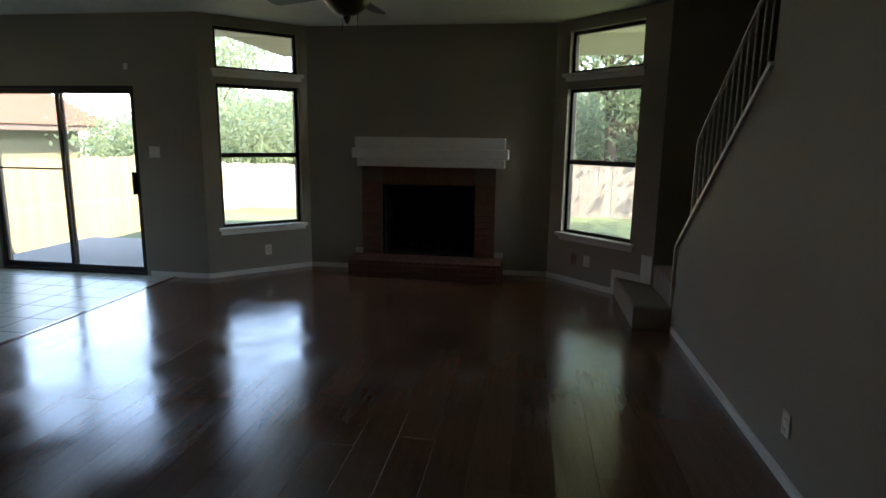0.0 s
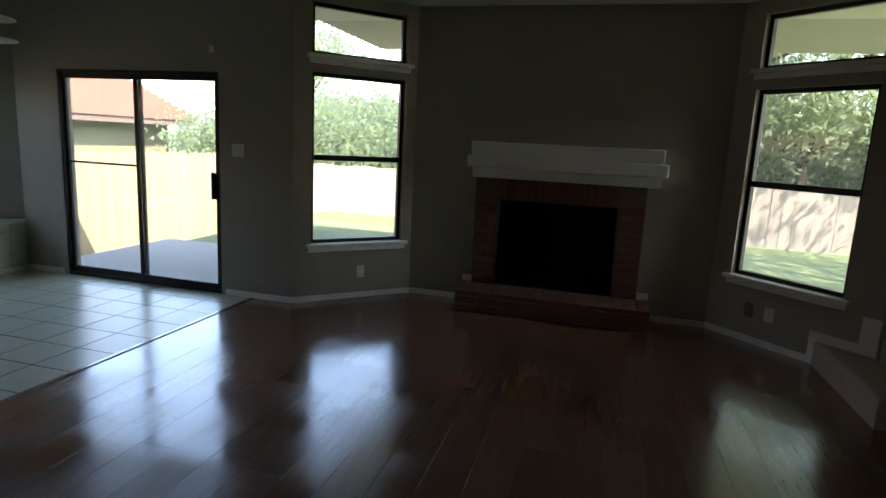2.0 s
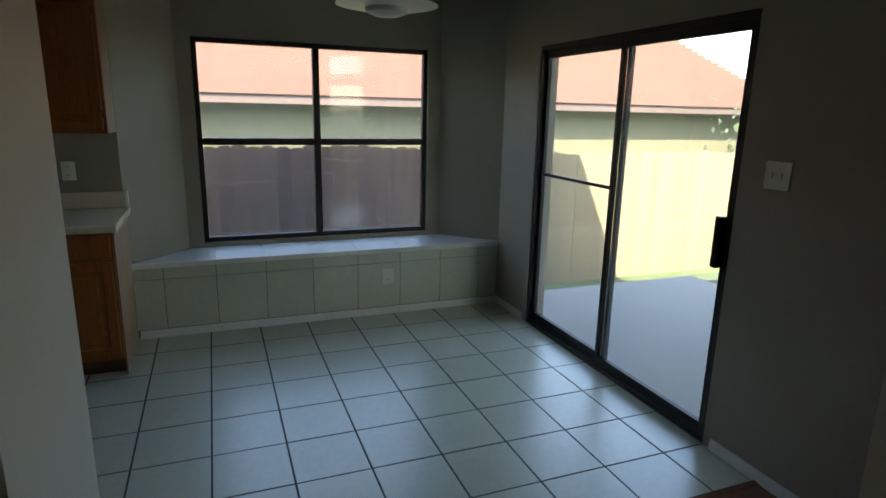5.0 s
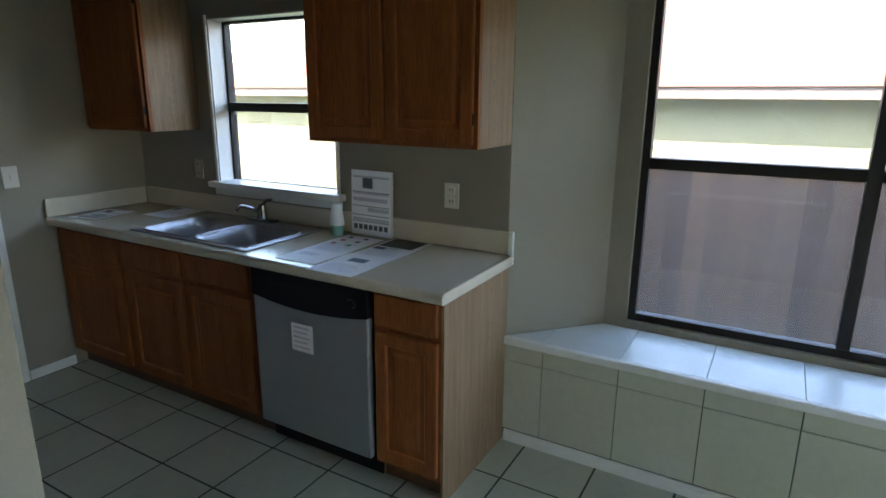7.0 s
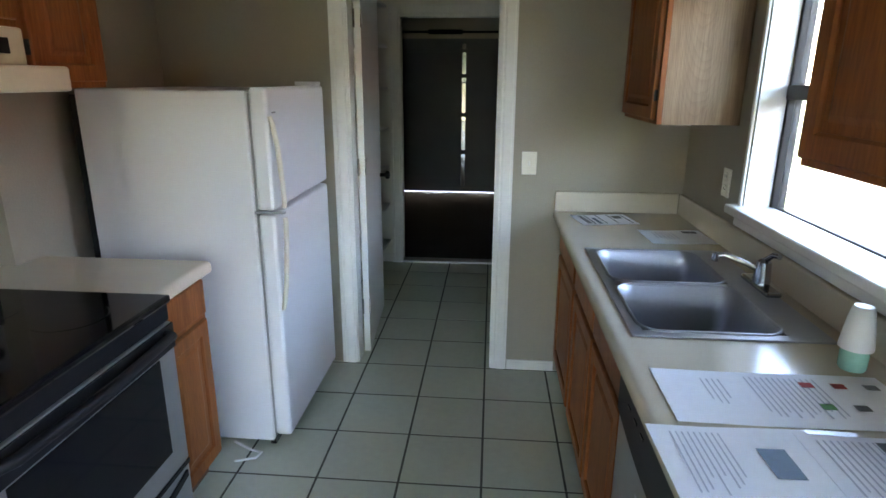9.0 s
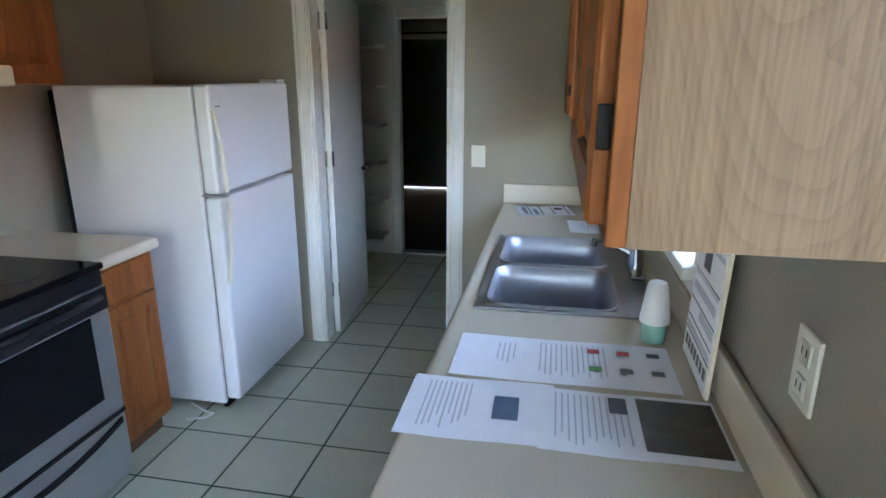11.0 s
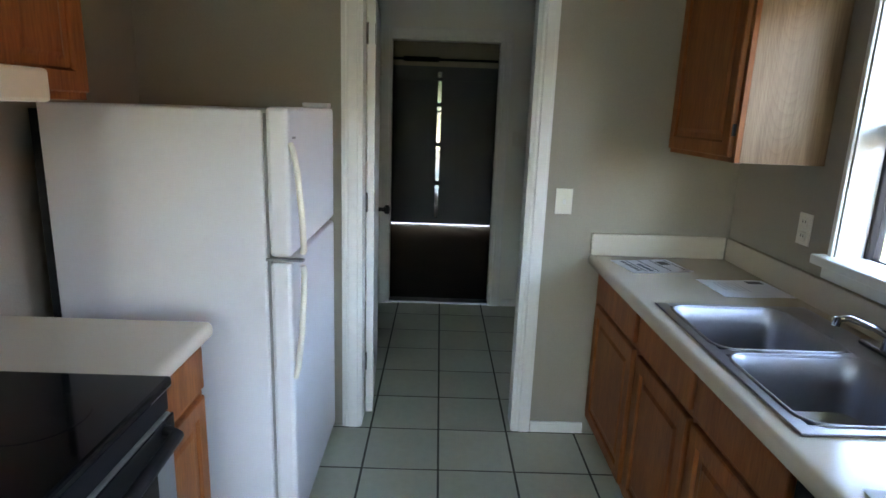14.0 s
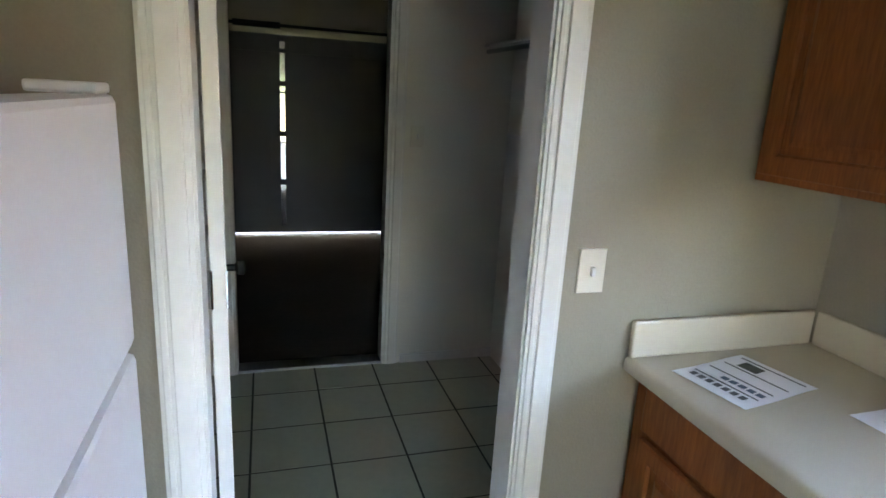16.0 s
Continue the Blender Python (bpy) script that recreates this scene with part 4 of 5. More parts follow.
# ---- stove ----
st = thing("electric_stove", (0.6, 6.43, 0), "stainless electric range with black glass top and oven window", "stove")
Y0, Y1 = 6.09, 6.86
box("body", 0.335, 0.93, Y0, Y1, 0.02, 0.885, M_BLACK, st, 0.004)
bm = bmesh.new()
bx(bm, 0.29, 0.86, Y0 - 0.004, Y1 + 0.004, 0.886, 0.912, 0.008)
part("glass_cooktop", bm, M_BLACKGLASS, st, "glossy black glass cooktop")
for cx, cy, r in ((0.47, 6.29, 0.1), (0.47, 6.66, 0.08), (0.71, 6.29, 0.075), (0.71, 6.66, 0.1)):
    bm = bmesh.new()
    lathe(bm, [(r, 0), (r, 0.0006), (r - 0.004, 0.0007)], (cx, cy, 0.912), 40)
    part("burner_mark", bm, M_BURNER, st)
bm = bmesh.new()
bx(bm, 0.30, 0.334, Y0 + 0.004, Y1 - 0.004, 0.83, 0.884, 0.004)
part("front_rail", bm, M_PANEL, st)
od = box("oven_door", 0.295, 0.334, Y0 + 0.004, Y1 - 0.004, 0.335, 0.826, M_STEEL_PLAIN, st, 0.006, "stainless oven door")
box("oven_window", 0.2915, 0.2945, Y0 + 0.095, Y1 - 0.095, 0.415, 0.735, M_BLACKGLASS, od, 0.001, "black glass oven window")
box("door_band", 0.2885, 0.2945, Y0 + 0.006, Y1 - 0.006, 0.742, 0.824, M_PANEL, od, 0.002, "black glass band above the window")
bm = bmesh.new()
pts = [Vector((0.288, Y0 + 0.05, 0.80)), Vector((0.245, Y0 + 0.09, 0.815)), Vector((0.232, 6.475, 0.815)), Vector((0.245, Y1 - 0.09, 0.815)), Vector((0.29, Y1 - 0.05, 0.80))]
tube(bm, pts, 0.015)
part("oven_handle", bm, M_PANEL, od, "black bar handle", True)
dr = box("storage_drawer", 0.297, 0.334, Y0 + 0.004, Y1 - 0.004, 0.05, 0.325, M_STEEL_PLAIN, st, 0.006, "stainless storage drawer")
bm = bmesh.new()
top = []
for i in range(15):
    u = i / 14
    y = Y0 + 0.03 + (Y1 - Y0 - 0.06) * u
    top.append((y, 0.318, 0.318 - 0.035 - 0.045 * (1 - (2 * u - 1) ** 2)))
for (ya, a1, a0), (yb, b1, b0) in zip(top, top[1:]):
    vs = [bm.verts.new(c) for c in ((0.296, ya, a0), (0.296, yb, b0), (0.296, yb, b0 + 0.022), (0.296, ya, a0 + 0.022))]
    ws = [bm.verts.new((0.288, v.co.y, v.co.z)) for v in vs]
    bm.faces.new(vs)
    bm.faces.new(ws)
    for i in range(4):
        bm.faces.new((vs[i], vs[(i + 1) % 4], ws[(i + 1) % 4], ws[i]))
bmesh.ops.remove_doubles(bm, verts=bm.verts, dist=0.0004)
part("drawer_grip", bm, M_BLACK, dr, "curved black finger grip")
box("drawer_gap", 0.293, 0.297, Y0 + 0.004, Y1 - 0.004, 0.318, 0.333, M_BLACK, st)
bg = box("backguard", 0.86, 0.938, Y0, Y1, 0.90, 1.19, M_STEEL_PLAIN, st, 0.012, "stainless backguard")
box("rear_cover", 0.9385, 0.944, Y0 + 0.003, Y1 - 0.003, 0.90, 1.185, M_BLACK, st)
box("backguard_base", 0.85, 0.859, Y0 + 0.004, Y1 - 0.004, 0.913, 1.03, M_BLACKGLASS, st, 0.002)
box("clock", 0.856, 0.8595, 6.39, 6.56, 1.08, 1.14, M_BLACKGLASS, bg, 0.001, "dark clock display")
for y in (6.15, 6.22, 6.73, 6.80):
    bm = bmesh.new()
    lathe(bm, [(0.021, 0), (0.019, 0.022), (0.014, 0.025)], (0, 0, 0), 16)
    bm.transform(Matrix.Translation((0.859, y, 1.11)) @ Matrix.Rotation(radians(-90), 4, "Y"))
    part("knob", bm, M_BLACK, bg, "black control knob", True)

STOVE_MOVE = Matrix.Translation((0.065, 0.0, 0.0))
st.matrix_basis = STOVE_MOVE @ st.matrix_basis

# ---- worktops on the hatch side ----
for y0, y1, lab in ((5.725, 6.085, "small almond worktop between refrigerator and stove"), (6.868, 7.218, "small almond worktop beside the stove")):
    w = thing("side_worktop", (0.65, (y0 + y1) / 2, 0.87), lab, "worktop")
    box("top", 0.425, 1.058, y0, y1, 0.864, 0.904, M_LAM, w)
    bm = bmesh.new()
    roll(bm, 0.4251, 0.9041, y0, y1, -1)
    part("rolled_edge", bm, M_LAM, w, "", True)
ledge = thing("hatch_ledge", (1.2, 6.5, 0.87), "almond laminate ledge in the serving hatch with rounded end", "ledge")
pts = [(1.061, PT[0] + 0.002), (1.28, PT[0] - 0.02), (1.32, PT[0] + 0.02)] + [(1.22 + 0.1 * math.cos(radians(a)), 7.15 + 0.1 * math.sin(radians(a))) for a in range(0, 91, 15)] + [(1.204, 7.25), (1.204, PT[1] - 0.002), (1.061, PT[1] - 0.002)]
for za_, zb_, nm, grow in ((0.8715, 0.8935, "core", -0.0015), (0.894, 0.902, "top_sheet", 0.0)):
    bm = bmesh.new()
    lo = [bm.verts.new((x + (grow if x > 1.2 else 0), y, za_)) for x, y in pts]
    hi = [bm.verts.new((x + (grow if x > 1.2 else 0), y, zb_)) for x, y in pts]
    bm.faces.new(lo)
    bm.faces.new(hi)
    for i in range(len(lo)):
        k = (i + 1) % len(lo)
        bm.faces.new((lo[i], lo[k], hi[k], hi[i]))
    part(nm, bm, M_LAM, ledge)


# ---- refrigerator ----
fr = thing("refrigerator", (0.55, 5.13, 0), "white top-freezer refrigerator with two curved handles", "refrigerator")
FY0, FY1, FZ, FS = 4.80, 5.55, 1.52, 1.05
box("cabinet", 0.235, 0.90, FY0, FY1, 0.03, FZ - 0.01, M_FRIDGE, fr, 0.008)
box("gasket", 0.226, 0.234, FY0 + 0.012, FY1 - 0.012, 0.06, FZ - 0.02, M_GASKET, fr)
lower = box("fridge_door", 0.155, 0.225, FY0, FY1, 0.06, FS - 0.008, M_FRIDGE, fr, 0.014)
upper = box("freezer_door", 0.155, 0.225, FY0, FY1, FS + 0.008, FZ, M_FRIDGE, fr, 0.014)
for d, zs in ((upper, (1.07, 1.085, 1.175, 1.305, 1.385, 1.415)), (lower, (1.03, 1.015, 0.925, 0.785, 0.685, 0.645))):
    bm = bmesh.new()
    xs = (0.123, 0.119, 0.122, 0.132, 0.144, 0.155)
    tube(bm, [Vector((x, FY1 - 0.014, z)) for x, z in zip(xs, zs)], 0.010)
    part("handle", bm, M_HANDLE, d, "ivory curved handle", True)
box("split_trim", 0.118, 0.236, FY1 - 0.022, FY1 + 0.003, FS - 0.004, FS + 0.004, M_GASKET, fr, 0.002, "grey middle hinge trim")
box("badge", 0.152, 0.1545, FY1 - 0.075, FY1 - 0.04, 1.425, 1.431, M_GASKET, upper, 0, "small dark badge")
box("hinge_cover", 0.16, 0.26, FY0 + 0.02, FY0 + 0.11, FZ, FZ + 0.018, M_FRIDGE, fr, 0.005)
box("kick_grille", 0.235, 0.26, FY0 + 0.02, FY1 - 0.02, 0.002, 0.055, M_BLACK, fr)
# black slab that paints in the shadow gap between refrigerator and wall
box("rear_shade_panel", 0.9005, 0.925, FY0 + 0.01, FY1 - 0.004, 0.1, FZ - 0.03, M_SOOT_SHADE, fr, 0, "black rear panel that darkens the shadow gap at the wall")
fr.matrix_basis = Matrix.Translation((0.055, 0.0, 0.0)) @ fr.matrix_basis
cord = thing("fridge_cord", (0.38, 5.6, 0), "white appliance cord lying on the floor", "cord")
bm = bmesh.new()
tube(bm, [Vector((0.46, 5.57, 0.03)), Vector((0.38, 5.59, 0.008)), Vector((0.33, 5.6, 0.006)), Vector((0.34, 5.64, 0.006)), Vector((0.42, 5.67, 0.006))], 0.005)
part("cable", bm, M_TRIM, cord)

# ---- papers, sign and bottle on the worktop ----
def sheet(name, x0, x1, y0, y1, turn, z, label, bars=(), blocks=()):
    cx, cy = (x0 + x1) / 2, (y0 + y1) / 2
    m = Matrix.Translation((cx, cy, z)) @ Matrix.Rotation(radians(turn), 4, "Z")
    t = thing(name, (cx, cy, z), label, "paper")
    w, h = (x1 - x0) / 2, (y1 - y0) / 2
    bm = bmesh.new()
    n = 6
    for i in range(n):
        a, b = -w + 2 * w * i / n, -w + 2 * w * (i + 1) / n
        za, zb_ = 0.0012 * math.sin(i * 1.3), 0.0012 * math.sin((i + 1) * 1.3)
        vs = [bm.verts.new(m @ Vector(c)) for c in ((a, -h, za + 0.0012), (b, -h, zb_ + 0.0012), (b, h, zb_ + 0.0012), (a, h, za + 0.0012))]
        bm.faces.new(vs)
    bmesh.ops.remove_doubles(bm, verts=bm.verts, dist=0.0001)
    bmesh.ops.solidify(bm, geom=bm.faces[:], thickness=0.0004)
    part("page", bm, M_PAPER, t)
    for (a, b, c, d) in bars:
        box("text_bar", a, b, c, d, 0.0026, 0.003, M_INK_PALE, t, 0, "", m)
    for (a, b, c, d, mt) in blocks:
        box("printed_block", a, b, c, d, 0.0028, 0.0033, mt, t, 0, "", m)
    return t


rp = random.Random(7)
def text_bars(x0, x1, y0, y1, n):
    out = []
    for i in range(n):
        x = x0 + (x1 - x0) * i / n
        out.append((x, x + 0.0032, y0, y1 - rp.uniform(0, 0.3) * (y1 - y0)))
    return out


sheet("info_sheet", -1.50, -1.0, 6.437, 6.66, 0, 0.9065, "white printed sheet with six small coloured pictures",
      text_bars(-0.10, 0.06, -0.085, 0.08, 13) + text_bars(0.11, 0.16, -0.07, 0.04, 4),
      [(-0.075 - 0.068 * i - 0.014, -0.075 - 0.068 * i + 0.014, y, y + 0.022, mt) for i, (ma, mb) in enumerate(((M_RED, M_GREEN), (M_RED, M_INK), (M_INK, M_INK))) for y, mt in ((-0.07, ma), (0.02, mb))])
sheet("brochure_sheet", -1.235, -0.935, 6.672, 6.9, 1, 0.9068, "white printed brochure with a small dark picture", text_bars(0.02, 0.12, -0.09, 0.09, 9),
      [(-0.08, -0.03, -0.045, 0.04, M_INKBLUE)])
sheet("flyer_sheet", -1.548, -1.205, 6.684, 6.905, 0, 0.9078, "white flyer with a large dark photograph", text_bars(0.0, 0.15, -0.09, 0.09, 12),
      [(-0.165, -0.02, -0.095, 0.085, M_PHOTO), (0.0, 0.035, -0.09, -0.03, M_INK)])
sheet("notice_sheet", -1.305, -1.03, 4.80, 5.008, 11, 0.9065, "white notice with bold black print on the worktop", [],
      [(x, x + 0.005, -0.088, 0.088, M_INK) for x in (-0.115, -0.045, 0.012, 0.068)] + [(0.084, 0.104, -0.08 + k * 0.023, -0.065 + k * 0.023, M_INK) for k in range(7)]
      + [(0.034, 0.052, -0.03 + k * 0.024, -0.012 + k * 0.024, M_INKBLUE) for k in range(5)] + [(-0.098, -0.056, -0.062, -0.008, M_PHOTO)])
sheet("plain_sheet", -1.556, -1.285, 5.09, 5.315, 3, 0.9065, "white sheet with a dark block beside the sink", text_bars(0.0, 0.1, -0.07, 0.06, 6), [(-0.11, -0.05, -0.09, -0.055, M_INK)])

sign = thing("notice_board", (-1.54, 6.55, 0.91), "white framed notice leaning against the kitchen backsplash", "sign")
gm = Matrix.Translation((-1.537, 6.55, 0.908)) @ Matrix.Rotation(radians(-1.5), 4, "Z") @ Matrix.Rotation(radians(-2.0), 4, "Y")
box("panel", -0.008, 0.0, -0.122, 0.122, 0.002, 0.322, M_PAPER, sign, 0.001, "", gm)
box("edge", -0.009, -0.001, 0.1225, 0.128, 0.002, 0.322, M_ALMOND, sign, 0.001, "pale foam board edge", gm)
for k, (z, hgt, a, b, mt) in enumerate(((0.235, 0.05, -0.05, 0.01, M_INK), (0.205, 0.012, -0.11, 0.11, M_INK_PALE), (0.17, 0.018, -0.11, 0.1, M_INK_PALE), (0.12, 0.02, -0.02, 0.11, M_INK_PALE),
                                       (0.075, 0.012, -0.11, 0.11, M_INK_PALE), (0.285, 0.01, -0.11, 0.11, M_INK_PALE))):
    box("printed_bar", 0.0, 0.0006, a, b, z, z + hgt, mt, sign, 0, "", gm)
for i in range(7):
    box("printed_bar", 0.0, 0.0006, -0.105 + i * 0.031, -0.083 + i * 0.031, 0.03, 0.055, M_INK, sign, 0, "", gm)
for z in (0.215, 0.145, 0.1, 0.068):
    box("printed_line", 0.0, 0.0006, -0.115, 0.115, z, z + 0.003, M_INK, sign, 0, "", gm)

soap = thing("soap_bottle", (-1.475, 6.39, 0.905), "white spray bottle with clear green liquid base", "bottle")
bm = bmesh.new()
lathe(bm, [(0.027, 0.0), (0.03, 0.006), (0.03, 0.042), (0.026, 0.052)], (-1.475, 6.39, 0.9065), 24)
part("green_base", bm, M_SOAP, soap, "translucent green liquid", True)
bm = bmesh.new()
lathe(bm, [(0.026, 0.052), (0.0365, 0.053), (0.0365, 0.06), (0.029, 0.12), (0.0235, 0.15), (0.02, 0.156), (0.004, 0.157)], (-1.475, 6.39, 0.9065), 24)
part("white_cap", bm, M_FRIDGE, soap, "white conical cap", True)

# ---- utility room and garage ----
for i, z in enumerate((0.2, 0.52, 0.84, 1.16, 1.48, 1.8, 2.1)):
    s = thing("utility_shelf", (0.3, 2.95, z), "white painted corner shelf in the utility room", "shelf", "utility shelves")
    box("board", 0.235, 1.05, 2.82, 3.12, z - 0.01, z + 0.01, M_TRIM, s, 0.002)
    box("cleat", 1.03, 1.055, 2.82, 3.12, z - 0.045, z - 0.011, M_TRIM, s)
ws = thing("wire_shelf", (-1.2, 3.3, 1.83), "white shelf with hanging rod in the utility room", "shelf")
box("board", -1.355, -1.18, 2.82, 4.3, 1.82, 1.835, M_TRIM, ws, 0.003)
bm = bmesh.new()
tube(bm, [Vector((-1.2, 2.83, 1.8)), Vector((-1.2, 4.3, 1.8))], 0.012)
part("rod", bm, M_CHROME, ws)
box("bracket", -1.355, -1.2, 3.5, 3.515, 1.7, 1.819, M_TRIM, ws)
hk = thing("utility_hook_rail", (-1.28, 2.95, 1.36), "small pale hook rail on the utility wall", "hook rail")
box("rail", -1.357, -1.34, 2.84, 3.2, 1.35, 1.372, M_TRIM, hk, 0.003)
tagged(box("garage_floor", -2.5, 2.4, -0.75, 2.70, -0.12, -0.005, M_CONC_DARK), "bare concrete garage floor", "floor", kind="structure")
gdoor = thing("garage_door", (-0.3, -0.63, 0), "dark sectional garage door with galvanised stiles", "garage door")
for i in range(4):
    z = 0.014 + i * 0.515
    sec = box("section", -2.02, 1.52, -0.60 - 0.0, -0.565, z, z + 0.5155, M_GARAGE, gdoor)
    for x in (-1.87, -0.22, 1.4):
        box("hinge", x - 0.03, x + 0.03, -0.561, -0.553, z + 0.47, z + 0.53, M_CHROME, sec, 0.002) if i < 3 else None
for x in (-1.87, -0.22, 1.4):
    for i in range(4):
        box("stile", x - 0.026, x + 0.026, -0.564, -0.556, 0.09 + i * 0.51, 0.48 + i * 0.51, M_CHROME, gdoor, 0.001, "bright galvanised stile")
box("top_strut", -2.02, 1.52, -0.563, -0.54, 1.9, 1.94, M_GARAGE, gdoor)
gt = thing("garage_track", (-0.3, -0.45, 2.15), "dark torsion bar above the garage door", "track")
bm = bmesh.new()
cyl(bm, (-2.3, -0.45, 2.15), (2.3, -0.45, 2.15), 0.016)
part("bar", bm, M_BLACK, gt)
bm = bmesh.new()
cyl(bm, (-0.2, -0.45, 2.15), (0.25, -0.45, 2.15), 0.032)
part("spring", bm, M_BLACK, gt)
for x in (-2.2, 2.2):
    box("bracket", x - 0.02, x + 0.02, -0.619, -0.43, 2.05, 2.2, M_BLACK, gt)

# ---- ceiling fan and dining pendant ----
fan = thing("ceiling_fan", (3.66, 7.85, H), "dark ceiling fan with amber glass bowl light and pull chains", "ceiling fan")
FC = (3.66, 7.85)
bm = bmesh.new()
lathe(bm, [(0.07, 0.0), (0.065, -0.03), (0.02, -0.06)], (*FC, H - 0.001), 20)
cyl(bm, (*FC, H - 0.05), (*FC, 2.5), 0.013)
part("downrod", bm, M_FAN, fan, "", True)
bm = bmesh.new()
lathe(bm, [(0.02, 0.12), (0.09, 0.11), (0.12, 0.07), (0.12, 0.02), (0.08, -0.01), (0.06, -0.04)], (*FC, 2.385), 24)
part("motor_housing", bm, M_FAN, fan, "", True)
bm = bmesh.new()
lathe(bm, [(0.06, 0.125), (0.13, 0.12), (0.14, 0.11), (0.132, 0.08), (0.1, 0.04), (0.055, 0.012), (0.012, 0.0)], (*FC, 2.215), 28)
part("bowl_shade", bm, M_AMBER, fan, "dim amber glass bowl", True)
bm = bmesh.new()
lathe(bm, [(0.02, 0.045), (0.022, 0.035), (0.012, 0.012), (0.004, 0.0)], (*FC, 2.172), 14)
part("finial", bm, M_FAN, fan, "", True)
for k in range(5):
    a = radians(14 + 72 * k)
    m = Matrix.Translation((*FC, 2.36)) @ Matrix.Rotation(a, 4, "Z") @ Matrix.Rotation(radians(11), 4, "X")
    bm = bmesh.new()
    out = [(0.2, -0.05), (0.56, -0.066), (0.61, -0.055), (0.63, -0.02), (0.63, 0.02), (0.61, 0.055), (0.56, 0.066), (0.2, 0.05)]
    lo = [bm.verts.new(m @ Vector((x, y, -0.004))) for x, y in out]
    hi = [bm.verts.new(m @ Vector((x, y, 0.004))) for x, y in out]
    bm.faces.new(lo)
    bm.faces.new(hi)
    for i in range(8):
        bm.faces.new((lo[i], lo[(i + 1) % 8], hi[(i + 1) % 8], hi[i]))
    bl = part("blade", bm, M_FAN, fan)
    bm = bmesh.new()
    bx(bm, 0.09, 0.26, -0.014, 0.014, 0.005, 0.012, 0.002, m)
    part("blade_iron", bm, M_BRONZE, bl)
for dx in (-0.02, 0.075):
    bm = bmesh.new()
    cyl(bm, (FC[0] + dx, FC[1] - 0.03, 2.24 if dx > 0 else 2.2), (FC[0] + dx, FC[1] - 0.03, 2.13), 0.0018, seg=6)
    part("pull_chain", bm, M_BRASS, fan)

pend = thing("pendant_lamp", (-0.3, 8.66, H), "two-tier pendant lamp with round plates above the dining floor", "pendant lamp")
PC = (-0.3, 8.66)
bm = bmesh.new()
lathe(bm, [(0.10, 0.0), (0.10, -0.02), (0.03, -0.03)], (*PC, H - 0.001), 28)
part("canopy", bm, M_BRONZE, pend, "", True)
for k in range(3):
    a = radians(30 + 120 * k)
    bm = bmesh.new()
    cyl(bm, (PC[0] + 0.085 * math.cos(a), PC[1] + 0.085 * math.sin(a), H - 0.02), (PC[0] + 0.12 * math.cos(a), PC[1] + 0.12 * math.sin(a), 2.06), 0.005, seg=8)
    part("rod", bm, M_BRONZE, pend)
bm = bmesh.new()
lathe(bm, [(0.02, 0.018), (0.24, 0.012), (0.245, 0.004), (0.2, 0.0), (0.02, 0.004)], (*PC, 2.19), 36)
part("upper_plate", bm, M_FROST, pend, "white frosted plate", True)
bm = bmesh.new()
lathe(bm, [(0.02, 0.03), (0.24, 0.02), (0.25, 0.01), (0.2, 0.0), (0.11, -0.004), (0.02, 0.0)], (*PC, 2.04), 36)
part("lower_plate", bm, M_FROST, pend, "white frosted plate", True)
bm = bmesh.new()
lathe(bm, [(0.11, 0.0), (0.1, -0.02), (0.06, -0.036), (0.012, -0.04)], (*PC, 2.036), 28)
part("bowl", bm, M_FROST, pend, "", True)

# ---- outdoors ----
LOW = -0.66


def ground_z(x):
    """Level of the lawn: flat round the house, falling to the side fence."""
    return LOW if x < -3.6 else (-0.16 if x > -1.95 else -0.16 + (LOW + 0.16) * (-1.95 - x) / 1.65)


bm = bmesh.new()
rows_ = [[bm.verts.new((x, y, ground_z(x))) for x in (-300.0, -3.6, -1.95, 300.0)] for y in (-300.0, 300.0)]
for i in range(3):
    bm.faces.new((rows_[0][i], rows_[0][i + 1], rows_[1][i + 1], rows_[1][i]))
tagged(part("ground", bm, M_GRASS), "sunlit green and straw lawn falling to the side fence", "ground", kind="structure")
tagged(box("patio", -1.9, 1.3, 10.13, 12.4, -0.16, -0.06, M_CONC, None, 0.01), "grey concrete patio slab behind the house", "pavement", kind="structure")
tagged(box("roof_over", -2.2, 8.0, -2.0, 10.75, H + 0.14, H + 0.3, M_SOFFIT), "roof slab with pale eaves", "roof", kind="structure")
tagged(box("patio_cover", 0.7, 8.0, 10.751, 13.9, H + 0.1, H + 0.26, M_SOFFIT), "pale flat patio cover outside the bay", "roof", kind="structure")


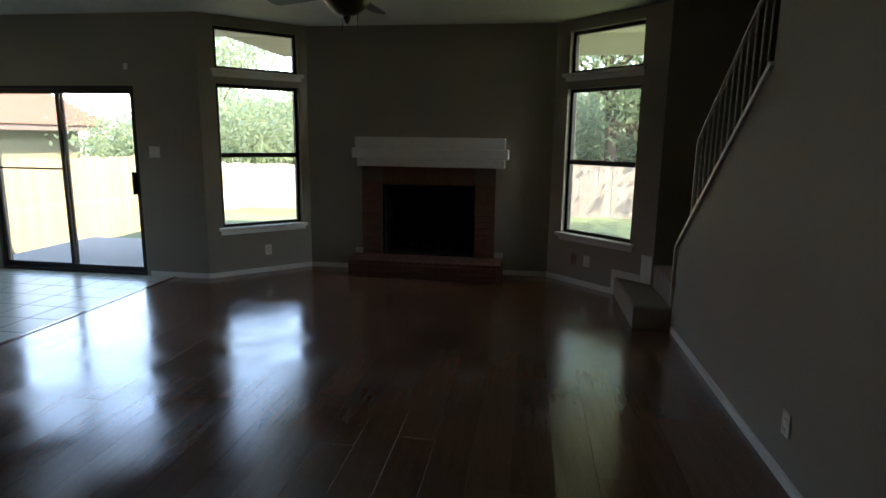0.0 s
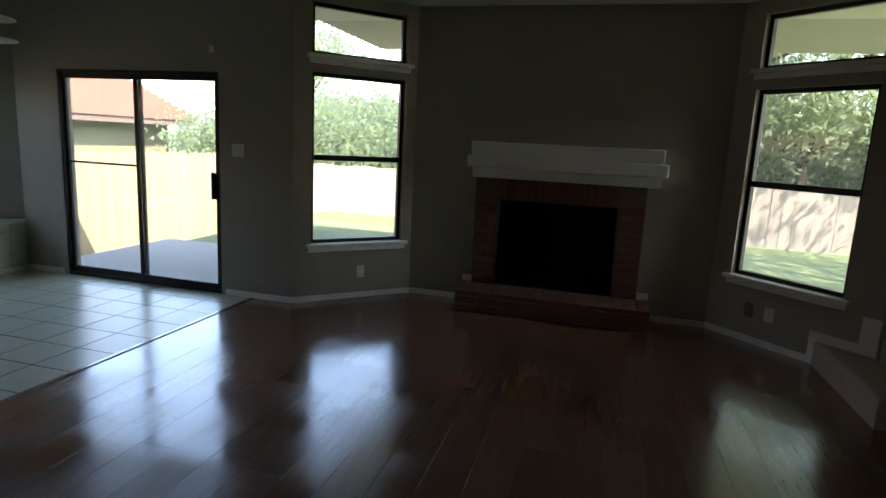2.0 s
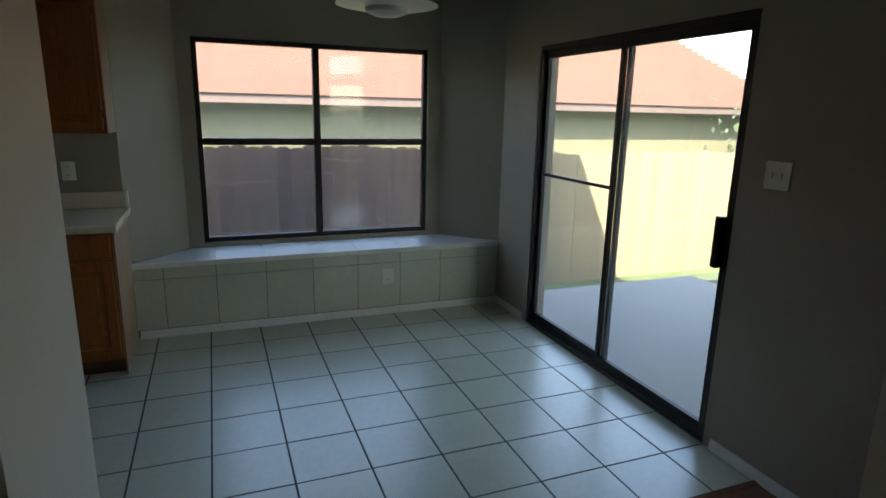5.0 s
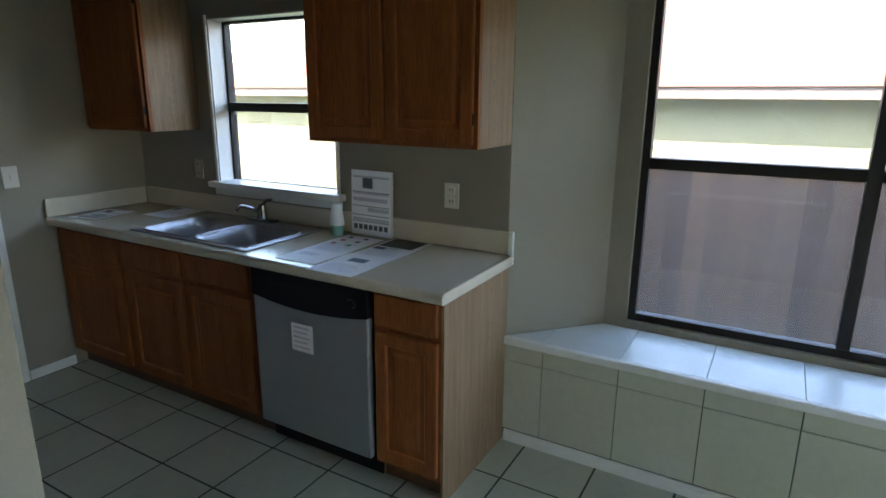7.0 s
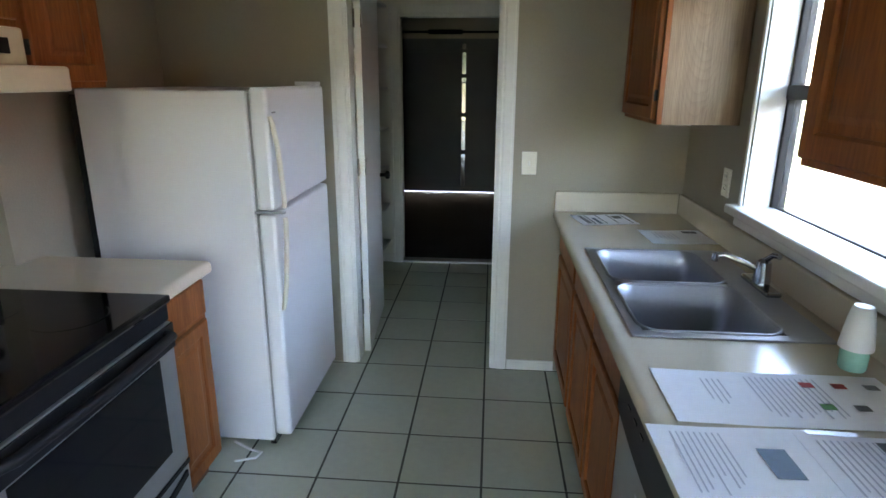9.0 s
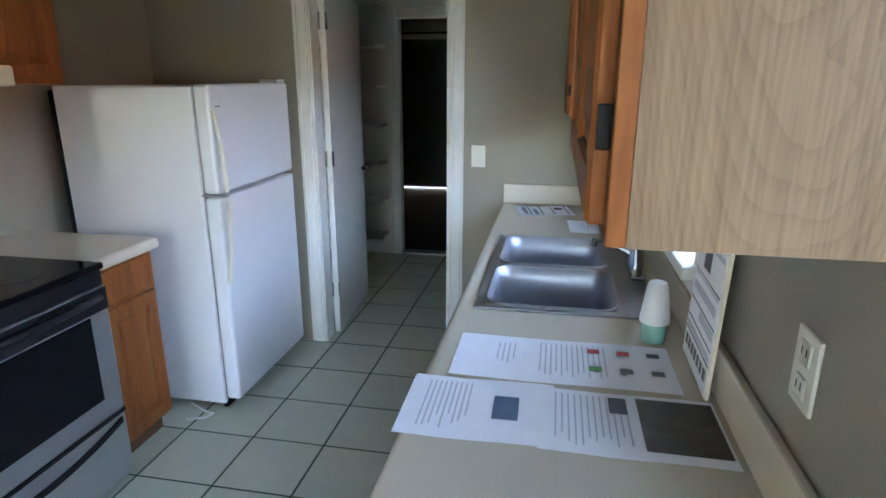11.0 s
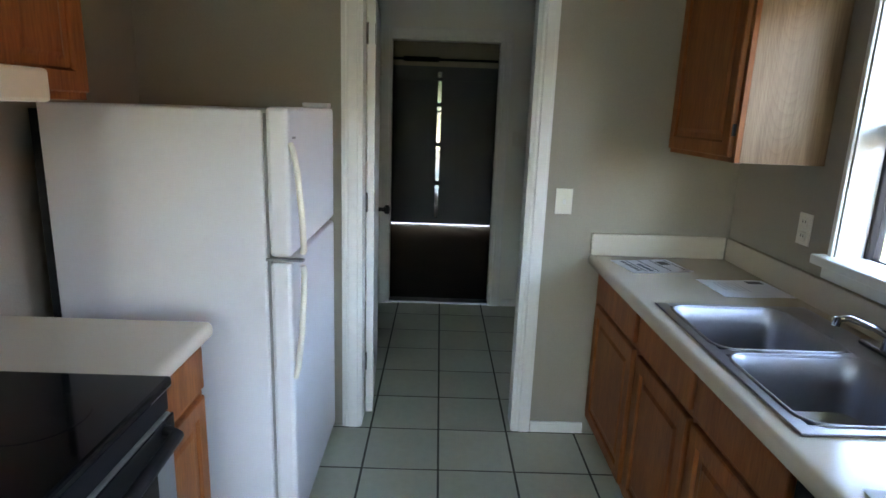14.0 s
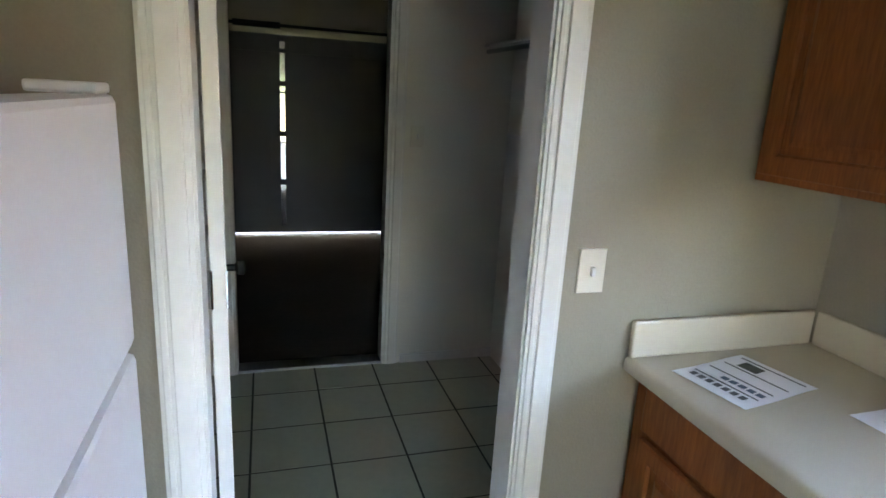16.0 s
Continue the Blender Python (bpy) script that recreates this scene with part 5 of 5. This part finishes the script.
def fence(name, p, q, z0, z1, material, label, step=0.145):
    f = thing(name, (p[0], p[1], z0), label, "fence")
    m = line_frame(p, q)
    n = int(math.hypot(q[0] - p[0], q[1] - p[1]) / step)
    meshes = []
    for k in range(4):
        bm = bmesh.new()
        h = z1 + (k - 1.5) * 0.012
        vs = [(0.0, z0), (step + 0.012, z0), (step + 0.012, h - 0.03), (step * 0.75, h), (step * 0.25, h), (0.0, h - 0.03)]
        a = [bm.verts.new((x, 0, z)) for x, z in vs]
        b = [bm.verts.new((x, 0.018, z)) for x, z in vs]
        bm.faces.new(a)
        bm.faces.new(b[::-1])
        for i in range(6):
            bm.faces.new((a[i], b[i], b[(i + 1) % 6], a[(i + 1) % 6]))
        bmesh.ops.recalc_face_normals(bm, faces=bm.faces)
        me = bpy.data.meshes.new("picket")
        bm.to_mesh(me)
        bm.free()
        me.materials.append(material)
        meshes.append(me)
    for i in range(n):
        ob = new("picket", meshes[random.randrange(4)])
        ob.parent = f
        ob.matrix_parent_inverse = f.matrix_basis.inverted()
        ob.matrix_basis = m @ Matrix.Translation((i * step, random.uniform(-0.006, 0.006), 0)) @ Matrix.Rotation(radians(random.uniform(-0.5, 0.5)), 4, "Y")
    length = n * step
    for z in (z0 + 0.3, z1 - 0.3):
        box("rail", 0, length, 0.02, 0.06, z, z + 0.09, material, f, 0, "", m)
    return f


# one side fence in two colours: dark for house shade, lighter for sun
fence("fence_west", (-3.8, 5.1), (-3.8, 10.3), LOW, 1.15, M_FENCE_DARK, "tall dark brown wooden picket fence, house shade in its colour")
fence("fence_northwest", (-3.8, 10.31), (-3.8, 17.51), LOW, 1.06, M_FENCE, "sunlit part of the side fence, in a lighter cedar colour")
fence("fence_north", (-3.8, 17.5), (3.9, 17.5), -0.62, 0.88, M_FENCE_PALE, "cedar picket fence, sunlight put into its pale colour", 0.1)
fence("fence_northeast", (3.9, 17.5), (14.0, 17.5), -0.16, 1.02, M_FENCE_SHADE, "weathered cedar picket fence under trees, their shade in its colour", 0.1)
fence("fence_east", (14.0, 17.5), (14.0, 4.0), -0.16, 0.95, M_FENCE, "weathered cedar picket fence beyond the lawn")

# neighbour's house behind the west fence
nh = thing("neighbour_house", (-12, 8, LOW), "olive sided bungalow with salmon shingle roof behind the fence", "house")
box("house_wall", -16, -9.1, -3.6, 21.0, LOW, 1.65, M_SIDING, nh)
box("fascia", -16.6, -8.55, -4.1, 21.6, 1.6, 1.76, M_FASCIA, nh)
bm = bmesh.new()
vs = [bm.verts.new(c) for c in ((-16.7, -4.2, 1.765), (-8.5, -4.2, 1.765), (-8.5, 21.7, 1.765), (-16.7, 21.7, 1.765), (-12.6, -0.6, 4.0), (-12.6, 20.6, 4.0))]
for q in ((0, 1, 4), (1, 2, 5, 4), (2, 3, 5), (3, 0, 4, 5), (0, 3, 2, 1)):
    bm.faces.new([vs[i] for i in q])
part("roof", bm, M_SHINGLE, nh, "salmon asphalt shingle roof")
bm = bmesh.new()
for k in range(20):
    u = k / 20
    xa_, za_ = -8.5 - 4.1 * u, 1.765 + 2.235 * u
    bx(bm, xa_ - 0.21, xa_, -4.2 + 3.6 * u, 21.7 - 1.1 * u, za_ + 0.0, za_ + 0.125)
part("shingle_course", bm, M_SHINGLE, nh)


def tree(at, h, r, seed, label):
    rnd = random.Random(seed)
    t = thing("tree", at, label, "tree")
    bm = bmesh.new()
    top = Vector(at) + Vector((rnd.uniform(-.3, .3), rnd.uniform(-.3, .3), h * 0.55))
    cyl(bm, at, top, 0.16, 0.09, 10)
    tips = []
    for i in range(7):
        a = i * 0.9 + rnd.random()
        e = top + Vector((math.cos(a) * r * 0.6, math.sin(a) * r * 0.6, rnd.uniform(0.1, 0.45) * h * 0.6))
        cyl(bm, Vector(at).lerp(top, rnd.uniform(0.7, 1.0)), e, 0.06, 0.02, 7)
        tips.append(e)
    part("trunk", bm, M_BARK, t)
    verts, faces = [], []
    for k in range(6500):
        c = tips[rnd.randrange(len(tips))] + Vector([rnd.gauss(0, r * 0.33), rnd.gauss(0, r * 0.33), rnd.gauss(0, r * 0.26)])
        s = rnd.uniform(0.045, 0.105)
        u = Vector([rnd.gauss(0, 1) for _ in range(3)]).normalized()
        w = u.orthogonal().normalized()
        i = len(verts)
        verts += [c - u * s, c + w * s * 0.5, c + u * s, c - w * s * 0.5]
        faces.append((i, i + 1, i + 2, i + 3))
    me = bpy.data.meshes.new("crown")
    me.from_pydata(verts, [], faces)
    me.materials.append(M_LEAF)
    cr = new("crown", me)
    cr.parent = t
    cr.matrix_parent_inverse = t.matrix_basis.inverted()
    return t


spots = random.Random(11)
for i in range(22):
    x = -6.0 + (i // 2) * 1.75 + spots.uniform(-0.4, 0.4)
    y = (20.2 if i % 2 else 22.6) + spots.uniform(-0.4, 0.4)
    tree((x, y, ground_z(x)), spots.uniform(1.7, 3.0) + (0.5 if i % 2 == 0 else 0.0), 1.55, i, "leafy green tree beyond the back fence")
tagged(box("driveway", -34, -6, -8.0, -4.6, LOW + 0.001, LOW + 0.03, M_DRIVE, None, 0.01), "pale concrete drive crossing the front lawn", "pavement", kind="structure")
for i, (x, y) in enumerate(((-13.0, -13.5), (-17.0, -15.5), (-20.5, -12.0), (-9.5, -16.0))):
    tree((x, y, LOW), 5.0 + 0.4 * i, 2.2, 60 + i, "leafy green tree beside the drive")
tree((7.9, 18.6, -0.16), 3.6, 1.5, 40, "leafy shade tree beyond the back fence")
tree((10.4, 18.8, -0.16), 3.9, 1.7, 42, "leafy shade tree beyond the back fence")
for i, (x, y) in enumerate(((6.7, 18.5), (9.2, 18.9), (5.2, 19.6))):
    tree((x, y, -0.16), 6.0 + 0.4 * i, 2.0, 80 + i, "tall leafy shade tree along the back fence")
# out-of-view tree, added so its shadow falls on the northeast fence and grass
tree((10.9, 13.2, -0.16), 6.6, 2.3, 90, "tall leafy tree out of view, added to shade fence and lawn")
tree((-6.5, 25.0, LOW), 6.5, 2.2, 41, "tall leafy tree behind the neighbouring house")

# ---- floor pieces ----
def piece_mesh(name, w, d, t, material, bev=0.0015):
    bm = bmesh.new()
    bx(bm, 0, w, 0, d, -t, 0, bev)
    bmesh.ops.recalc_face_normals(bm, faces=bm.faces)
    me = bpy.data.meshes.new(name)
    bm.to_mesh(me)
    bm.free()
    me.materials.append(material)
    return me


TS = 0.333
tile_cache = {}


def lay(xa, xb, ya, yb, ox=0.05, oy=0.074):
    i0, i1 = math.floor((xa - ox) / TS), math.ceil((xb - ox) / TS)
    j0, j1 = math.floor((ya - oy) / TS), math.ceil((yb - oy) / TS)
    for i in range(i0, i1):
        for j in range(j0, j1):
            a, b = max(xa, ox + i * TS + 0.005), min(xb, ox + (i + 1) * TS - 0.005)
            c, d = max(ya, oy + j * TS + 0.005), min(yb, oy + (j + 1) * TS - 0.005)
            if b - a < 0.01 or d - c < 0.01:
                continue
            key = (round(b - a, 3), round(d - c, 3))
            if key not in tile_cache:
                tile_cache[key] = piece_mesh("tile", key[0], key[1], 0.008, M_TILE, 0.0)
            ob = new("tile", tile_cache[key])
            ob.parent = FLOOR_TILE
            ob.location = (a, c, random.uniform(-0.0008, 0.0004))


lay(XW, 1.06, 4.72, 7.22)
lay(XW, 1.04, 7.22, YN)
lay(-1.36, 1.06, 2.81, 4.72)

PW, PL = 0.195, 1.29
plank_cache = {}
rnd = random.Random(4)
x = 1.042
while x < XE:
    w = min(PW, XE - x)
    if x < 1.2:
        ya = 7.34
    else:
        ya = 2.5
    yb_all = 10.80 if 2.27 < x + w / 2 < 5.0 else (9.97 + max(0, min(0.83, x + w / 2 - 1.44)) if x < 2.27 else 10.8 - max(0, (x + w / 2 - 5.0)))
    yb_all += 0.12
    y = ya - rnd.uniform(0, PL)
    while y < yb_all:
        a, b = max(ya, y), min(yb_all, y + PL)
        if b - a > 0.03:
            key = (round(w, 3), round(b - a, 3))
            if key not in plank_cache:
                plank_cache[key] = piece_mesh("plank", key[0] - 0.001, key[1] - 0.001, 0.009, M_WOOD_FLOOR, 0.0008)
            ob = new("plank", plank_cache[key])
            ob.parent = FLOOR_WOOD
            ob.location = (x, a, rnd.uniform(-0.0004, 0.0006))
            ob.rotation_euler = (radians(rnd.uniform(-0.03, 0.03)), radians(rnd.uniform(-0.06, 0.06)), 0)
        y += PL
    x += PW
tagged(box("floor_edge_strip", 1.025, 1.055, 7.34, YN, -0.004, 0.006, M_WOOD_FLOOR, None, 0.002), "dark wood threshold strip between tile and laminate", "trim", kind="structure")
